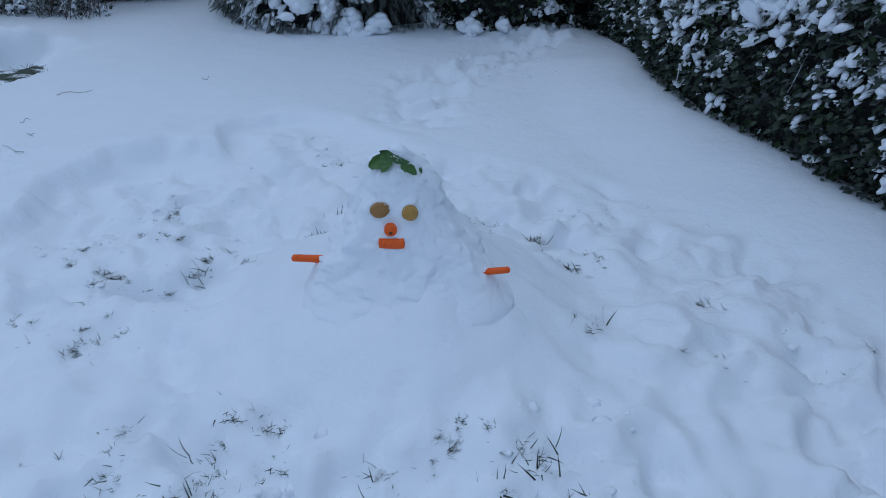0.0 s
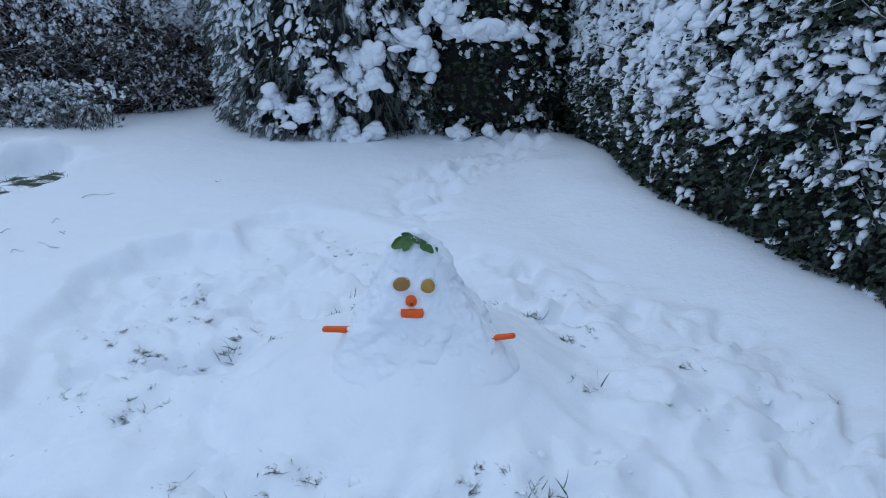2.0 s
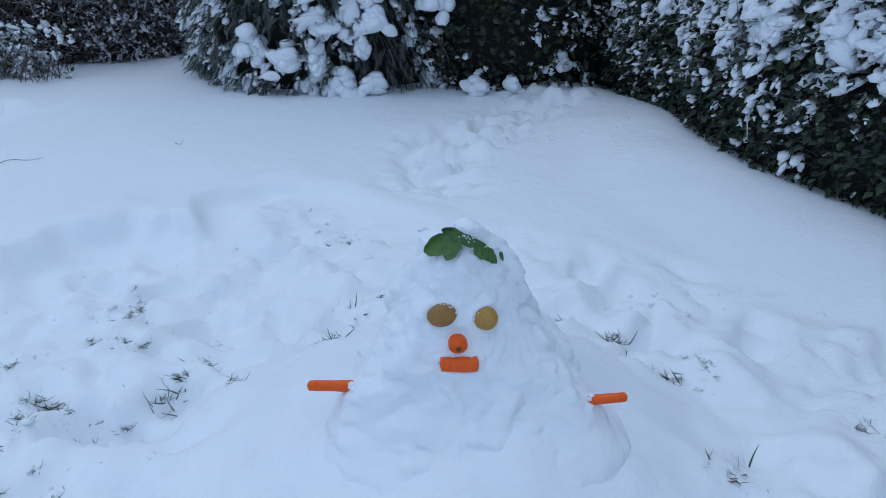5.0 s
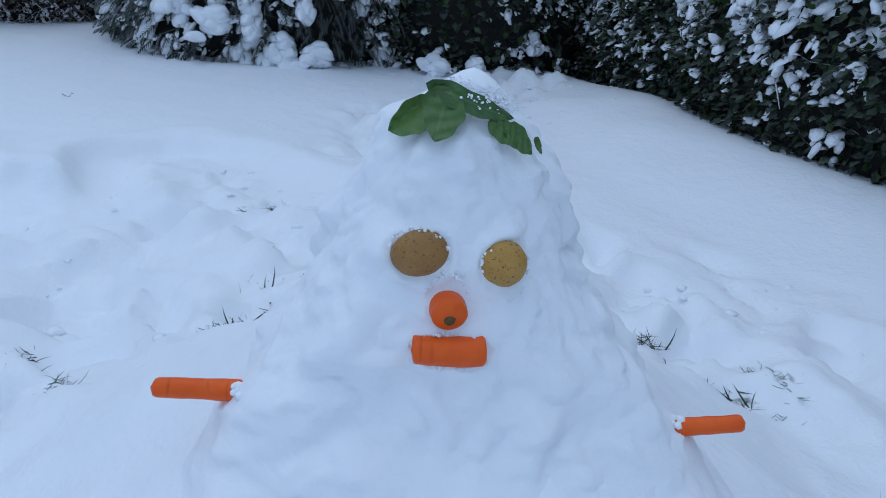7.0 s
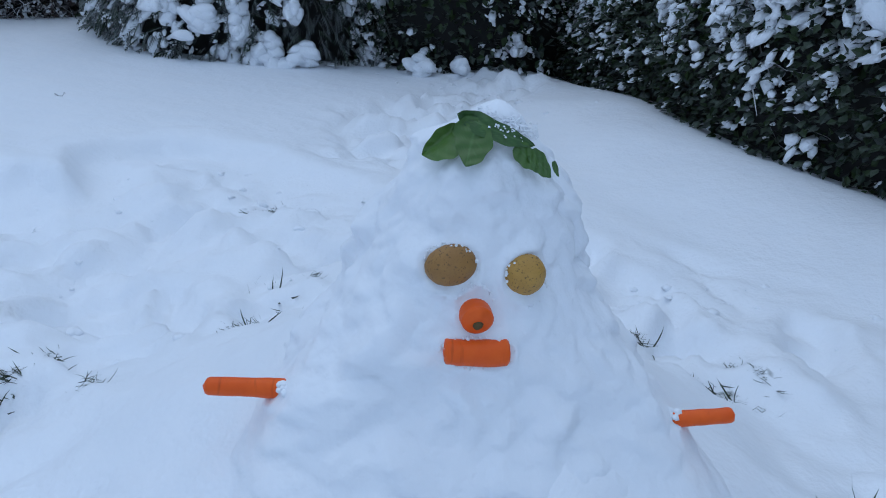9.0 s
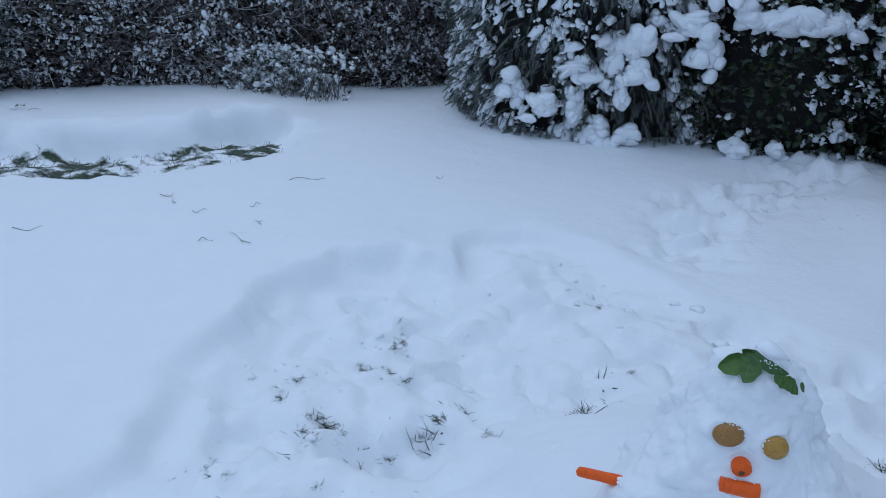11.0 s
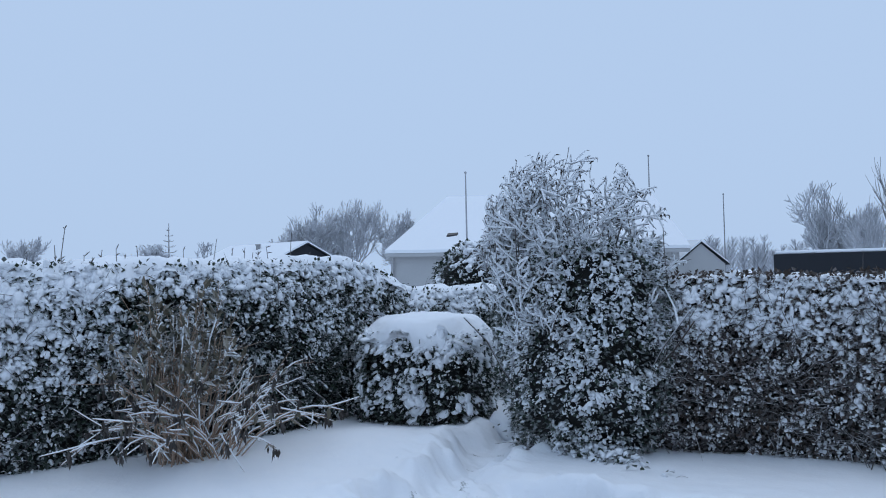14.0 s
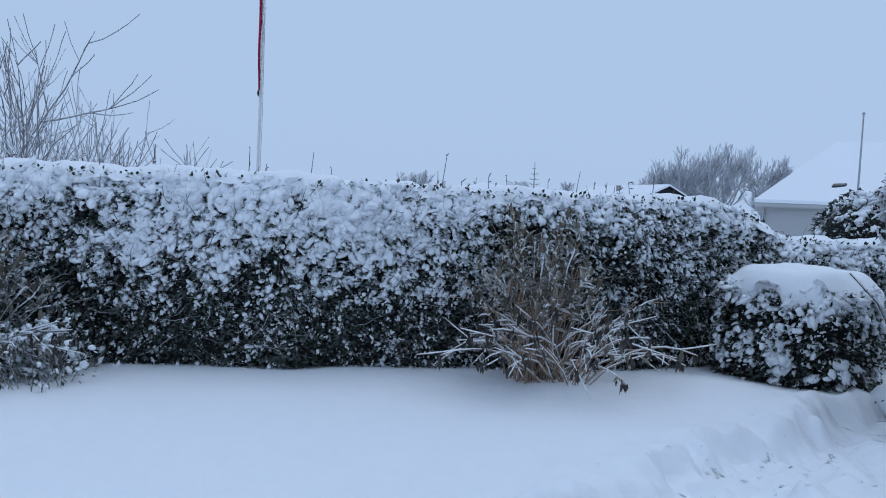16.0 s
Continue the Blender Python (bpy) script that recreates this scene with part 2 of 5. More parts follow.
def grow(start, way, length, radius, depth, rng, spread=0.6, rise=0.15, forks=(3, 5), shrink=0.66, wander=0.18, first=0.35):
    """Branches upon branches, as tube paths with their order."""
    out = []

    def limb(p, d, ln, r, level):
        n = 5 if level else 4
        pts, q, w = [p], p.copy(), d.copy()
        for _ in range(n):
            w = w + rng.normal(0, wander, 3) * 0.5 + np.array((0, 0, rise * 0.25))
            w /= np.linalg.norm(w)
            q = q + w * ln / n
            pts.append(q.copy())
        rad = np.linspace(r, r * (0.55 if level else 0.35), n + 1)
        out.append((np.array(pts), rad, level))
        if level == 0:
            return
        for _ in range(rng.integers(*forks)):
            f = rng.uniform(first, 1.0)
            i = min(int(f * n), n - 1)
            base = pts[i] + (pts[i + 1] - pts[i]) * (f * n - i)
            side = np.cross(w, rng.normal(0, 1, 3))
            limb(base, rotate_about(w, side, rng.uniform(0.45, 1.1) * spread), ln * shrink * rng.uniform(0.75, 1.2), r * 0.58, level - 1)
        limb(pts[-1], rotate_about(w, rng.normal(0, 1, 3), 0.25 * spread), ln * shrink, r * 0.55, level - 1)

    limb(np.array(start, float), np.array(way, float) / np.linalg.norm(way), length, radius, depth)
    return out


# ---- the snowy lawn ----
def inside_and_edge(poly, x, y):
    """Signed distance to a polygon: positive inside."""
    poly = np.asarray(poly, float)
    best, odd = np.full(x.shape, 1e9), np.zeros(x.shape, bool)
    for (ax, ay), (bx, by) in zip(poly, np.roll(poly, -1, axis=0)):
        dx, dy = bx - ax, by - ay
        t = np.clip(((x - ax) * dx + (y - ay) * dy) / (dx * dx + dy * dy), 0, 1)
        best = np.minimum(best, np.hypot(x - ax - t * dx, y - ay - t * dy))
        cross = ((ay > y) != (by > y)) & (x < dx * (y - ay) / (dy if abs(dy) > 1e-9 else 1e-9) + ax)
        odd ^= cross
    return np.where(odd, best, -best)


def along(line, x, y):
    """Distance to a line of points, and on which side (+1: its right)."""
    best, side = np.full(x.shape, 1e9), np.zeros(x.shape)
    for (ax, ay), (bx, by) in zip(line[:-1], line[1:]):
        dx, dy = bx - ax, by - ay
        t = np.clip(((x - ax) * dx + (y - ay) * dy) / (dx * dx + dy * dy), 0, 1)
        d = np.hypot(x - ax - t * dx, y - ay - t * dy)
        s = np.sign((x - ax) * dy - (y - ay) * dx)
        side = np.where(d < best, s, side)
        best = np.minimum(best, d)
    return best, side


SNOW_LEVEL = 0.15
ROLLED = [(-1.75, 0.2), (-1.70, 1.9), (-1.57, 2.08), (-1.64, 2.2), (-1.72, 2.47), (-1.66, 2.7), (-1.69, 2.95), (-1.66, 3.2), (-1.53, 3.46), (-1.32, 3.62), (-1.05, 3.61), (-1.06, 3.80),
          (-0.94, 4.0), (-0.73, 4.09), (-0.45, 4.03), (-0.1, 3.75), (0.4, 3.5), (0.9, 3.3), (1.25, 2.95), (1.55, 2.5), (1.75, 1.5), (1.75, 0.2)]
# where the lawn's grass shows through: x, y and the kind of tuft
TUFTS_LEFT = [(-1.10, 3.0, 4), (-1.02, 2.95, 2), (-1.14, 2.80, 4), (-1.03, 2.72, 2), (-0.86, 2.50, 1), (-0.84, 2.47, 3), (-0.82, 2.56, 2), (-1.16, 2.44, 4), (-1.12, 2.40, 4), (-1.15, 2.30, 2), (-1.00, 2.42, 2),
              (-1.33, 2.53, 2), (-1.03, 2.08, 2), (-1.10, 1.97, 4), (-1.13, 2.04, 2), (-1.35, 2.12, 2), (-0.42, 3.48, 4), (-0.33, 3.42, 2), (-0.37, 2.75, 4), (-0.39, 2.72, 0), (-0.37, 2.95, 3), (-0.41, 2.60, 3)]
TUFTS_RIGHT = [(0.14, 2.87, 4), (0.26, 2.75, 2), (0.45, 2.65, 4), (0.58, 2.47, 0), (0.68, 2.50, 2), (0.59, 2.03, 3), (1.01, 2.21, 2), (1.33, 1.88, 3), (0.93, 1.88, 2)]
TUFTS_FRONT = [(-0.44, 1.67, 3), (-0.43, 1.66, 2), (-0.52, 1.66, 2), (-0.60, 1.56, 3), (-0.57, 1.57, 2), (-0.42, 1.48, 4), (-0.38, 1.52, 2), (-0.81, 1.50, 3), (-0.80, 1.48, 2), (-0.87, 1.34, 1), (-0.74, 1.38, 2), (-0.58, 1.37, 4), (-0.51, 1.40, 2),
               (-0.10, 1.46, 0), (-0.06, 1.39, 2), (0.10, 1.54, 4), (0.12, 1.58, 2), (0.05, 1.50, 2), (0.21, 1.43, 3), (0.28, 1.55, 2), (0.32, 1.46, 1), (0.30, 1.36, 0), (0.43, 1.36, 2), (-0.14, 1.34, 3), (-0.19, 1.39, 2), (-0.88, 1.66, 2), (-0.97, 1.52, 2)]
SPOTS = TUFTS_LEFT + TUFTS_RIGHT + TUFTS_FRONT
scoop_rng = np.random.default_rng(64)
SCOOPS = [(scoop_rng.uniform(-1.55, 1.65), scoop_rng.uniform(1.25, 3.7), scoop_rng.uniform(0.09, 0.20), scoop_rng.uniform(0.05, 0.10), scoop_rng.uniform(0, 3.14), scoop_rng.uniform(0.022, 0.052)) for _ in range(120)]
PATCH = [(-4.85, 4.0), (-4.3, 3.84), (-3.75, 3.72), (-3.3, 3.95), (-2.9, 4.25), (-2.66, 4.7), (-2.45, 5.2), (-2.75, 5.62), (-3.2, 5.14), (-3.6, 4.8), (-4.2, 4.45)]
TRENCH = [(-5.2, 3.8), (-4.6, 4.15), (-4.12, 4.42), (-3.5, 4.70), (-3.24, 4.98), (-3.02, 5.27), (-2.80, 5.56), (-2.3, 6.0)]
TRACK = [(-6.75, 5.2), (-6.3, 4.55), (-5.85, 4.0), (-5.3, 3.2), (-4.7, 2.55), (-4.1, 2.05), (-3.4, 1.2), (-2.9, -0.4), (-2.7, -3)]
TRAIL = [(-0.05, 4.2), (0.1, 4.9), (0.5, 5.35), (0.85, 5.9)]


IVY_LINE = [(1.38, 7.4), (1.38, 6.1), (1.36, 5.3), (1.34, 4.62), (1.42, 4.02), (1.56, 3.66), (1.68, 3.36), (1.80, 2.85), (2.06, 2.2), (2.5, 0.5), (2.9, -4.0)]


def ground(x, y):
    """Height of the snow, and how bare of it the lawn is."""
    x, y = np.atleast_1d(np.asarray(x, float)), np.atleast_1d(np.asarray(y, float))
    bank, _ = along(IVY_LINE, x, y)
    near = smooth(14, 9, np.hypot(x + 2, y - 3))
    z = SNOW_LEVEL + 0.035 * fbm(x * 0.45, y * 0.45, 0, 3) + near * (0.020 * fbm(x * 1.3, y * 1.3, 0, 5) + 0.0012 * fbm(x * 7, y * 7, 0, 6))
    z = z + 0.09 * np.exp(-(((x - 0.95) / 0.35) ** 2 + ((y - 6.0) / 0.45) ** 2)) + 0.07 * np.exp(-(((x + 1.75) / 0.4) ** 2 + ((y - 7.2) / 0.5) ** 2))
    # the snow banked up along the ivy hedge
    z = z + 0.14 * smooth(0.75, 0.06, bank + 0.10 * fbm(x * 1.7, y * 1.7, 0, 15)) * smooth(6.2, 5.0, y)
    # where the snow was rolled up for the figure
    wob = 0.075 * fbm(x * 3.4, y * 3.4, 0, 8) + 0.045 * (np.abs(fbm(x * 8, y * 8, 0, 9)) - 0.3)
    e = inside_and_edge(ROLLED, x, y) + wob
    left = smooth(0.55, -0.45, x + 0.25 * (y - 2))
    k = smooth(-0.015, 0.075, e) * (0.12 + 0.88 * left)
    rough = smooth(-0.25, 0.55, fbm(x * 1.1 + 5, y * 1.1, 0, 20))
    inner = smooth(0.02, 0.30, e)
    pillows = np.abs(fbm(x * 2.7, y * 2.7, 0, 21)) - 0.27
    lumps = np.abs(fbm(x * 6.5, y * 6.5, 0, 22)) - 0.27
    crumbs = np.abs(fbm(x * 14, y * 14, 0, 25)) - 0.27
    patchy = 0.55 + 0.9 * smooth(-0.45, 0.5, fbm(x * 1.8, y * 1.8, 0, 19))
    z = z - k * 0.05 * patchy + inner * (0.020 * fbm(x * 1.9, y * 1.9, 0, 24) + 0.110 * pillows + (0.5 + 0.5 * rough) * (0.070 * lumps + 0.034 * crumbs))
    z = z + (0.036 * patchy * smooth(-0.9, -0.06, e) * (1 - smooth(-0.015, 0.075 + 0.05 * patchy, e)) + 0.012 * np.exp(-((e + 0.05) / 0.08) ** 2)) * left
    # hollows left by gloves and boots, with crisp rims
    for sx, sy, sa, sb, turn, deep in SCOOPS:
        m = (np.abs(x - sx) < 0.4) & (np.abs(y - sy) < 0.4)
        if not m.any():
            continue
        dx, dy = x[m] - sx, y[m] - sy
        u, v = dx * math.cos(turn) + dy * math.sin(turn), dy * math.cos(turn) - dx * math.sin(turn)
        q = np.hypot(u / sa, v / sb) + 0.22 * fbm(dx * 14, dy * 14, sx, 27)
        z[m] = z[m] + inner[m] * (-deep * smooth(1.05, 0.62, q) + 0.20 * deep * np.exp(-((q - 1.25) / 0.2) ** 2))
    # small holes down to the grass
    holes = np.zeros(x.shape)
    for sx, sy, kind in SPOTS:
        m = (np.abs(x - sx) < 0.16) & (np.abs(y - sy) < 0.16)
        if not m.any():
            continue
        q = np.hypot((x[m] - sx) / 1.35, y[m] - sy) / (0.040 if kind in (0, 1, 4) else 0.024) + 0.8 * fbm(x[m] * 16, y[m] * 16, 0, 28)
        z[m] = z[m] - (0.022 if kind in (0, 1, 4) else 0.012) * smooth(1.3, 0.5, q)
        holes[m] = np.maximum(holes[m], (0.46 if kind in (0, 1, 4) else 0.40) * smooth(1.1, 0.3, q))
    # the mound under the figure
    r = np.hypot(x + 0.045, y - 2.19)
    w = 0.96 * smooth(0.88, 0.42, r)
    foot = np.interp(r, [0.25, 0.30, 0.347, 0.428, 0.525, 0.62, 0.75], [0.385, 0.348, 0.313, 0.262, 0.212, 0.178, 0.152])
    z = z * (1 - w) + w * (foot + 0.022 * pillows + 0.022 * lumps + 0.010 * crumbs)
    # footprints towards the corner
    d, _ = along(TRAIL, x, y)
    t = smooth(0.42, 0.1, d + 0.12 * fbm(x * 2.5, y * 2.5, 0, 33))
    z = z + t * (-0.04 + 0.15 * (np.abs(fbm(x * 5, y * 5, 0, 34)) - 0.2) + 0.045 * fbm(x * 12, y * 12, 0, 35))
    # the trodden path by the clipped bush, with the snow heaped beside it
    z = z + 0.14 * np.exp(-(((x + 6.9) / 0.85) ** 2 + ((y - 3.75) / 0.75) ** 2)) + 0.06 * np.exp(-(((x + 5.7) / 0.9) ** 2 + ((y - 2.6) / 0.7) ** 2))
    z = z + 0.10 * np.exp(-(((x + 7.05) / 0.45) ** 2 + ((y - 2.3) / 0.5) ** 2))
    d, side = along(TRACK, x, y)
    d = d + 0.22 * fbm(x * 2.1, y * 2.1, 0, 41) + 0.16 * (np.abs(fbm(x * 3.4, y * 3.4, 0, 42)) - 0.25)
    z = z + near * (0.05 + 0.07 * fbm(x * 3.2, y * 3.2, 0, 45)) * smooth(0.9, 0.3, d) * (0.3 + 0.7 * smooth(-0.3, 0.3, side * d)) + near * 0.02 * smooth(0.6, 0.3, d)
    t = smooth(0.44, 0.20, d)
    z = z * (1 - t) + t * (0.02 + 0.09 * smooth(-0.3, 0.6, fbm(x * 3.2, y * 3.2, 0, 43)) + 0.13 * (np.abs(fbm(x * 4.6, y * 4.6, 0, 44)) - 0.2))
    z = z + near * 0.10 * fbm(x * 4.6, y * 4.6, 0, 46) * np.exp(-((d - 0.40) / 0.22) ** 2)
    t_path = t * near
    # the strip of lawn laid bare
    e = inside_and_edge(PATCH, x, y) + 0.10 * fbm(x * 3.2, y * 3.2, 0, 51) + 0.03 * vnoise(x * 12, y * 12, 0, 52)
    t = smooth(0.0, 0.10, e)
    z = z * (1 - t) + t * (0.045 + 0.035 * smooth(-0.1, 0.5, vnoise(x * 5, y * 5, 0, 53)))
    d, side = along(TRENCH, x, y)
    far = -side * d + 0.02 + 0.09 * fbm(x * 2.6, y * 2.6, 0, 55) + 0.14 * (np.abs(fbm(x * 4.2, y * 4.2, 0, 56)) - 0.25)
    ends = smooth(0.9, 0.2, np.abs((x + 3.75) * 0.75 + (y - 4.6) * 0.66) - 0.95)
    z = z + ends * (0.155 + 0.04 * fbm(x * 4, y * 4, 0, 59)) * smooth(-0.02, 0.09, far) * np.exp(-np.clip(far, 0, 9) / 0.8) + ends * 0.10 * fbm(x * 5.5, y * 5.5, 0, 60) * np.exp(-((far - 0.08) / 0.15) ** 2)
    z = z - ends * 0.055 * smooth(0.02, -0.03, far) * smooth(-0.20, -0.10, far) * (1 - smooth(0.0, 0.1, e))
    bare = smooth(0.05, -0.02, far) * smooth(0.03, 0.16, e) * (0.53 + 0.13 * fbm(x * 4, y * 4, 0, 54) + 0.28 * vnoise(x * 14, y * 14, 0, 57))
    bare = np.maximum(bare, 0.50 * t_path * smooth(0.15, 0.5, fbm(x * 5, y * 5, 0, 58)))
    bare = np.maximum(bare, holes)
    return z, np.clip(bare, 0, 1)


def steps(*spans):
    out = []
    for a, b, h in spans:
        out.append(np.arange(a, b - 1e-6, h))
    return np.concatenate(out)


def outward(start, sign, first):
    v, h, p = [], first, start
    while abs(p) < 1800:
        h *= 1.35
        p += sign * h
        v.append(p)
    return np.array(v)


gx = steps((-10.5, -1.95, 0.052), (-1.95, 1.75, 0.022), (1.75, 3.5, 0.08))
gy = steps((-4.0, 0.9, 0.09), (0.9, 4.4, 0.022), (4.4, 9.5, 0.05))
gx = np.concatenate([outward(gx[0], -1, 0.06)[::-1], gx, outward(gx[-1], 1, 0.06)])
gy = np.concatenate([outward(gy[0], -1, 0.06)[::-1], gy, outward(gy[-1], 1, 0.06)])
GX, GY = np.meshgrid(gx, gy, indexing="ij")
GZ, BARE = ground(GX.ravel(), GY.ravel())
nx, ny = len(gx), len(gy)
gi, gj = np.meshgrid(np.arange(nx - 1), np.arange(ny - 1), indexing="ij")
GF = np.stack([gi * ny + gj, (gi + 1) * ny + gj, (gi + 1) * ny + gj + 1, gi * ny + gj + 1], -1).reshape(-1, 4)
lawn = solid("ground", np.stack([GX.ravel(), GY.ravel(), GZ], 1), GF, GROUND, kind="structure")
tagged(lawn, "snow-covered lawn with trampled snow and a bare grass strip", "ground")
lawn.data.attributes.new("bare", "FLOAT", "POINT").data.foreach_set("value", BARE.astype(np.float32))


def height(x, y):
    return float(ground(np.array([x]), np.array([y]))[0][0])


# ---- hedges ----
class Line:
    """A polyline on the plan; its outer side is on its right."""

    def __init__(self, pts):
        self.p = np.asarray(pts, float)
        d = np.diff(self.p, axis=0)
        self.ln = np.hypot(d[:, 0], d[:, 1])
        self.s = np.concatenate([[0], np.cumsum(self.ln)])
        self.length = self.s[-1]

    def at(self, s):
        x, y = np.interp(s, self.s, self.p[:, 0]), np.interp(s, self.s, self.p[:, 1])
        e = 0.25
        tx = np.interp(s + e, self.s, self.p[:, 0]) - np.interp(s - e, self.s, self.p[:, 0])
        ty = np.interp(s + e, self.s, self.p[:, 1]) - np.interp(s - e, self.s, self.p[:, 1])
        n = np.hypot(tx, ty)
        return np.stack([x, y], -1), np.stack([ty / n, -tx / n], -1)


def leaves_on(P, N, size, base, rng, droop=0.35, loose=0.7):
    """Leaves that stand out from a surface with the normals N."""
    n = len(P)
    way = N + rng.normal(0, loose, (n, 3)) + np.array((0, 0, -droop))
    up = np.array((0, 0, 1.0)) + N * 0.6 + rng.normal(0, 0.45, (n, 3))
    s = rng.uniform(*size, (n, 1)) * np.array([[1.0, 1.0, 1.0]])
    return strew(base, P, frames(way, up), s)


def clumps_on(P, N, size, rng, stock, drape=0.55, many=3):
    """Snow clumps lying on what sticks out of a surface: each a small cluster drawn down and outwards."""
    k = len(P)
    side = np.cross(N, (0, 0, 1.0))
    side /= np.linalg.norm(side, axis=1, keepdims=True) + 1e-6
    Ps, Ns, Ss = [P], [N], [size * 0.8]
    for _ in range(many - 1):
        Ps.append(P + side * (rng.normal(0, 0.75, k) * size)[:, None] + np.array((0, 0, 1.0)) * (rng.uniform(-0.35 - drape, 0.35, k) * size)[:, None] + N * (rng.uniform(-0.3, 0.35, k) * size)[:, None])
        Ns.append(N)
        Ss.append(size * rng.uniform(0.3, 0.7, k))
    P, N, size = np.concatenate(Ps), np.concatenate(Ns), np.concatenate(Ss)
    stock = list(stock) + LUMPS_SMALL
    fine = len(stock) - len(LUMPS_SMALL)
    pieces, pick = [], np.where(size > 0.048, rng.integers(0, fine, len(P)), rng.integers(fine, len(stock), len(P)))
    for i, base in enumerate(stock):
        m = pick == i
        k = int(m.sum())
        if not k:
            continue
        way = N[m] + np.array((0, 0, -drape)) + rng.normal(0, 0.75, (k, 3))
        up = np.array((0, 0, 1.0)) + N[m] * 0.5 + rng.normal(0, 0.25, (k, 3))
        s = size[m][:, None] * np.stack([rng.uniform(0.45, 1.0, k), rng.uniform(0.75, 1.5, k), rng.uniform(0.34, 0.66, k)], 1)
        pieces.append(strew(base, P[m], frames(way, up), s))
    return join(pieces)


def sample_face(line, tall, n, rng, bulge, span, lo=0.0):
    s = np.where(rng.uniform(0, 1, n) < 0.92, rng.uniform(*span, n), rng.uniform(0, line.length, n))
    xy, nn = line.at(s)
    h = tall(s)
    base = ground(xy[:, 0], xy[:, 1])[0] - 0.03
    f = rng.uniform(lo, 1, n)
    z = base + f * (h - base)
    N = np.concatenate([nn, np.zeros((n, 1))], 1)
    off = bulge * fbm(s * 1.5, z * 1.8, 0, 61) - 0.10 * smooth(0.85, 1.0, f) - 0.05 * smooth(0.2, 0.0, f)
    return s, z, f, np.concatenate([xy, z[:, None]], 1) + N * off[:, None], N


def hedge(name, pts, tall, depth, label, leaf, leaf_size, leaves, clumps, clump_size, cover, rng_seed, twigs=0, bulge=0.09, shape=LEAF, cap=0.07, grain=6.0, loose=0.7, span=None, heavy=lambda s, f: 0.0 * s):
    rng = np.random.default_rng(rng_seed)
    line = Line(pts)
    span = span or (0, line.length)
    seen = span[1] - span[0]
    top = tagged(new(name), label, "hedge")
    # a solid core, coloured near-black for the shade deep between the leaves
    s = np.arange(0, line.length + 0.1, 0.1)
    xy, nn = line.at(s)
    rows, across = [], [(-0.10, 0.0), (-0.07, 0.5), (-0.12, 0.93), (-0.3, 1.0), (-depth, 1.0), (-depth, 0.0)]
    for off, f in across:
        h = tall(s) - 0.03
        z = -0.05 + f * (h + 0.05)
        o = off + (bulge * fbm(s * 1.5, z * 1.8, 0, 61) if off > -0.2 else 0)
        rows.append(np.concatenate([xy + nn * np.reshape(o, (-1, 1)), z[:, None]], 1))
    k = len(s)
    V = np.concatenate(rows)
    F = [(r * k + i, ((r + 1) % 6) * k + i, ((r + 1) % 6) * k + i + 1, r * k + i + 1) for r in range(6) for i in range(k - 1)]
    solid("core", V, F, CORE_SHADE, top, "solid near-black core painted as the shade inside the hedge", soft=False)
    # leaves in three layers
    n = int(leaves * seen)
    _, z, f, P, N = sample_face(line, tall, n, rng, bulge, span)
    P = P - N * (rng.uniform(0, 1, (n, 1)) ** 1.6 * 0.11 - 0.03)
    pieces = [leaves_on(P, N, leaf_size, shape, rng, loose=loose)]
    m = int(n * 0.10)
    s = rng.uniform(0, line.length, m)
    xy, nn = line.at(s)
    P = np.concatenate([xy - nn * rng.uniform(0, depth, (m, 1)), (tall(s) + rng.normal(0, 0.02, m))[:, None]], 1)
    pieces.append(leaves_on(P, np.tile((0, 0, 1.0), (m, 1)) + np.concatenate([nn, np.zeros((m, 1))], 1) * 0.5, leaf_size, shape, rng))
    V, F = join(pieces)
    solid("foliage", V, F, leaf, top, soft=False, kind="stuff")
    # twigs
    if twigs:
        n = int(twigs * seen)
        _, z, f, P, N = sample_face(line, lambda s: tall(s) - 0.22, n, rng, bulge, span)
        T = np.cross(N, (0, 0, 1.0))
        way = N * rng.uniform(0.1, 0.6, (n, 1)) + T * rng.normal(0, 0.6, (n, 1)) + np.array((0, 0, 1.0)) * rng.uniform(-0.4, 1.2, (n, 1))
        rod = tubes([(np.array([(0, 0, 0), (0.03, 0.33, 0.02), (-0.02, 0.66, 0.05), (0.05, 1, 0.03)]), (0.012, 0.010, 0.008, 0.003))], 3)
        solid("twig_layer", *strew(rod, P - N * 0.06, frames(way, N + rng.normal(0, 0.3, (n, 3))), rng.uniform(0.18, 0.5, (n, 1)) * np.ones((1, 3))), TWIG, top, kind="stuff")
    # snow lying on the leaves
    n = int(clumps * seen * 2.2)
    s, z, f, P, N = sample_face(line, tall, n, rng, bulge, span)
    patchy = 0.5 + 0.5 * fbm(s * grain * 0.5, z * grain * 0.5, 0, rng_seed + 5)
    fine = 0.5 + 0.5 * vnoise(s * grain * 2.2, z * grain * 2.2, 0, rng_seed + 6)
    keep = rng.uniform(0, 1, n) < np.clip(cover(s, f) * (0.12 + 1.5 * smooth(0.38, 0.58, 0.55 * patchy + 0.45 * fine)) + 0.3 * smooth(0.75, 1.0, cover(s, f)), 0, 1)
    s, z, f, P, N = s[keep], z[keep], f[keep], P[keep], N[keep]
    k = len(P)
    lo, hi = clump_size
    hi = hi * (1 + heavy(s, f))
    size = lo + (hi - lo) * rng.uniform(0, 1, k) ** 1.7 * (0.35 + 0.65 * cover(s, f)) * (0.6 + 0.8 * patchy[keep])
    P = P + N * rng.uniform(-0.05, 0.045, (k, 1))
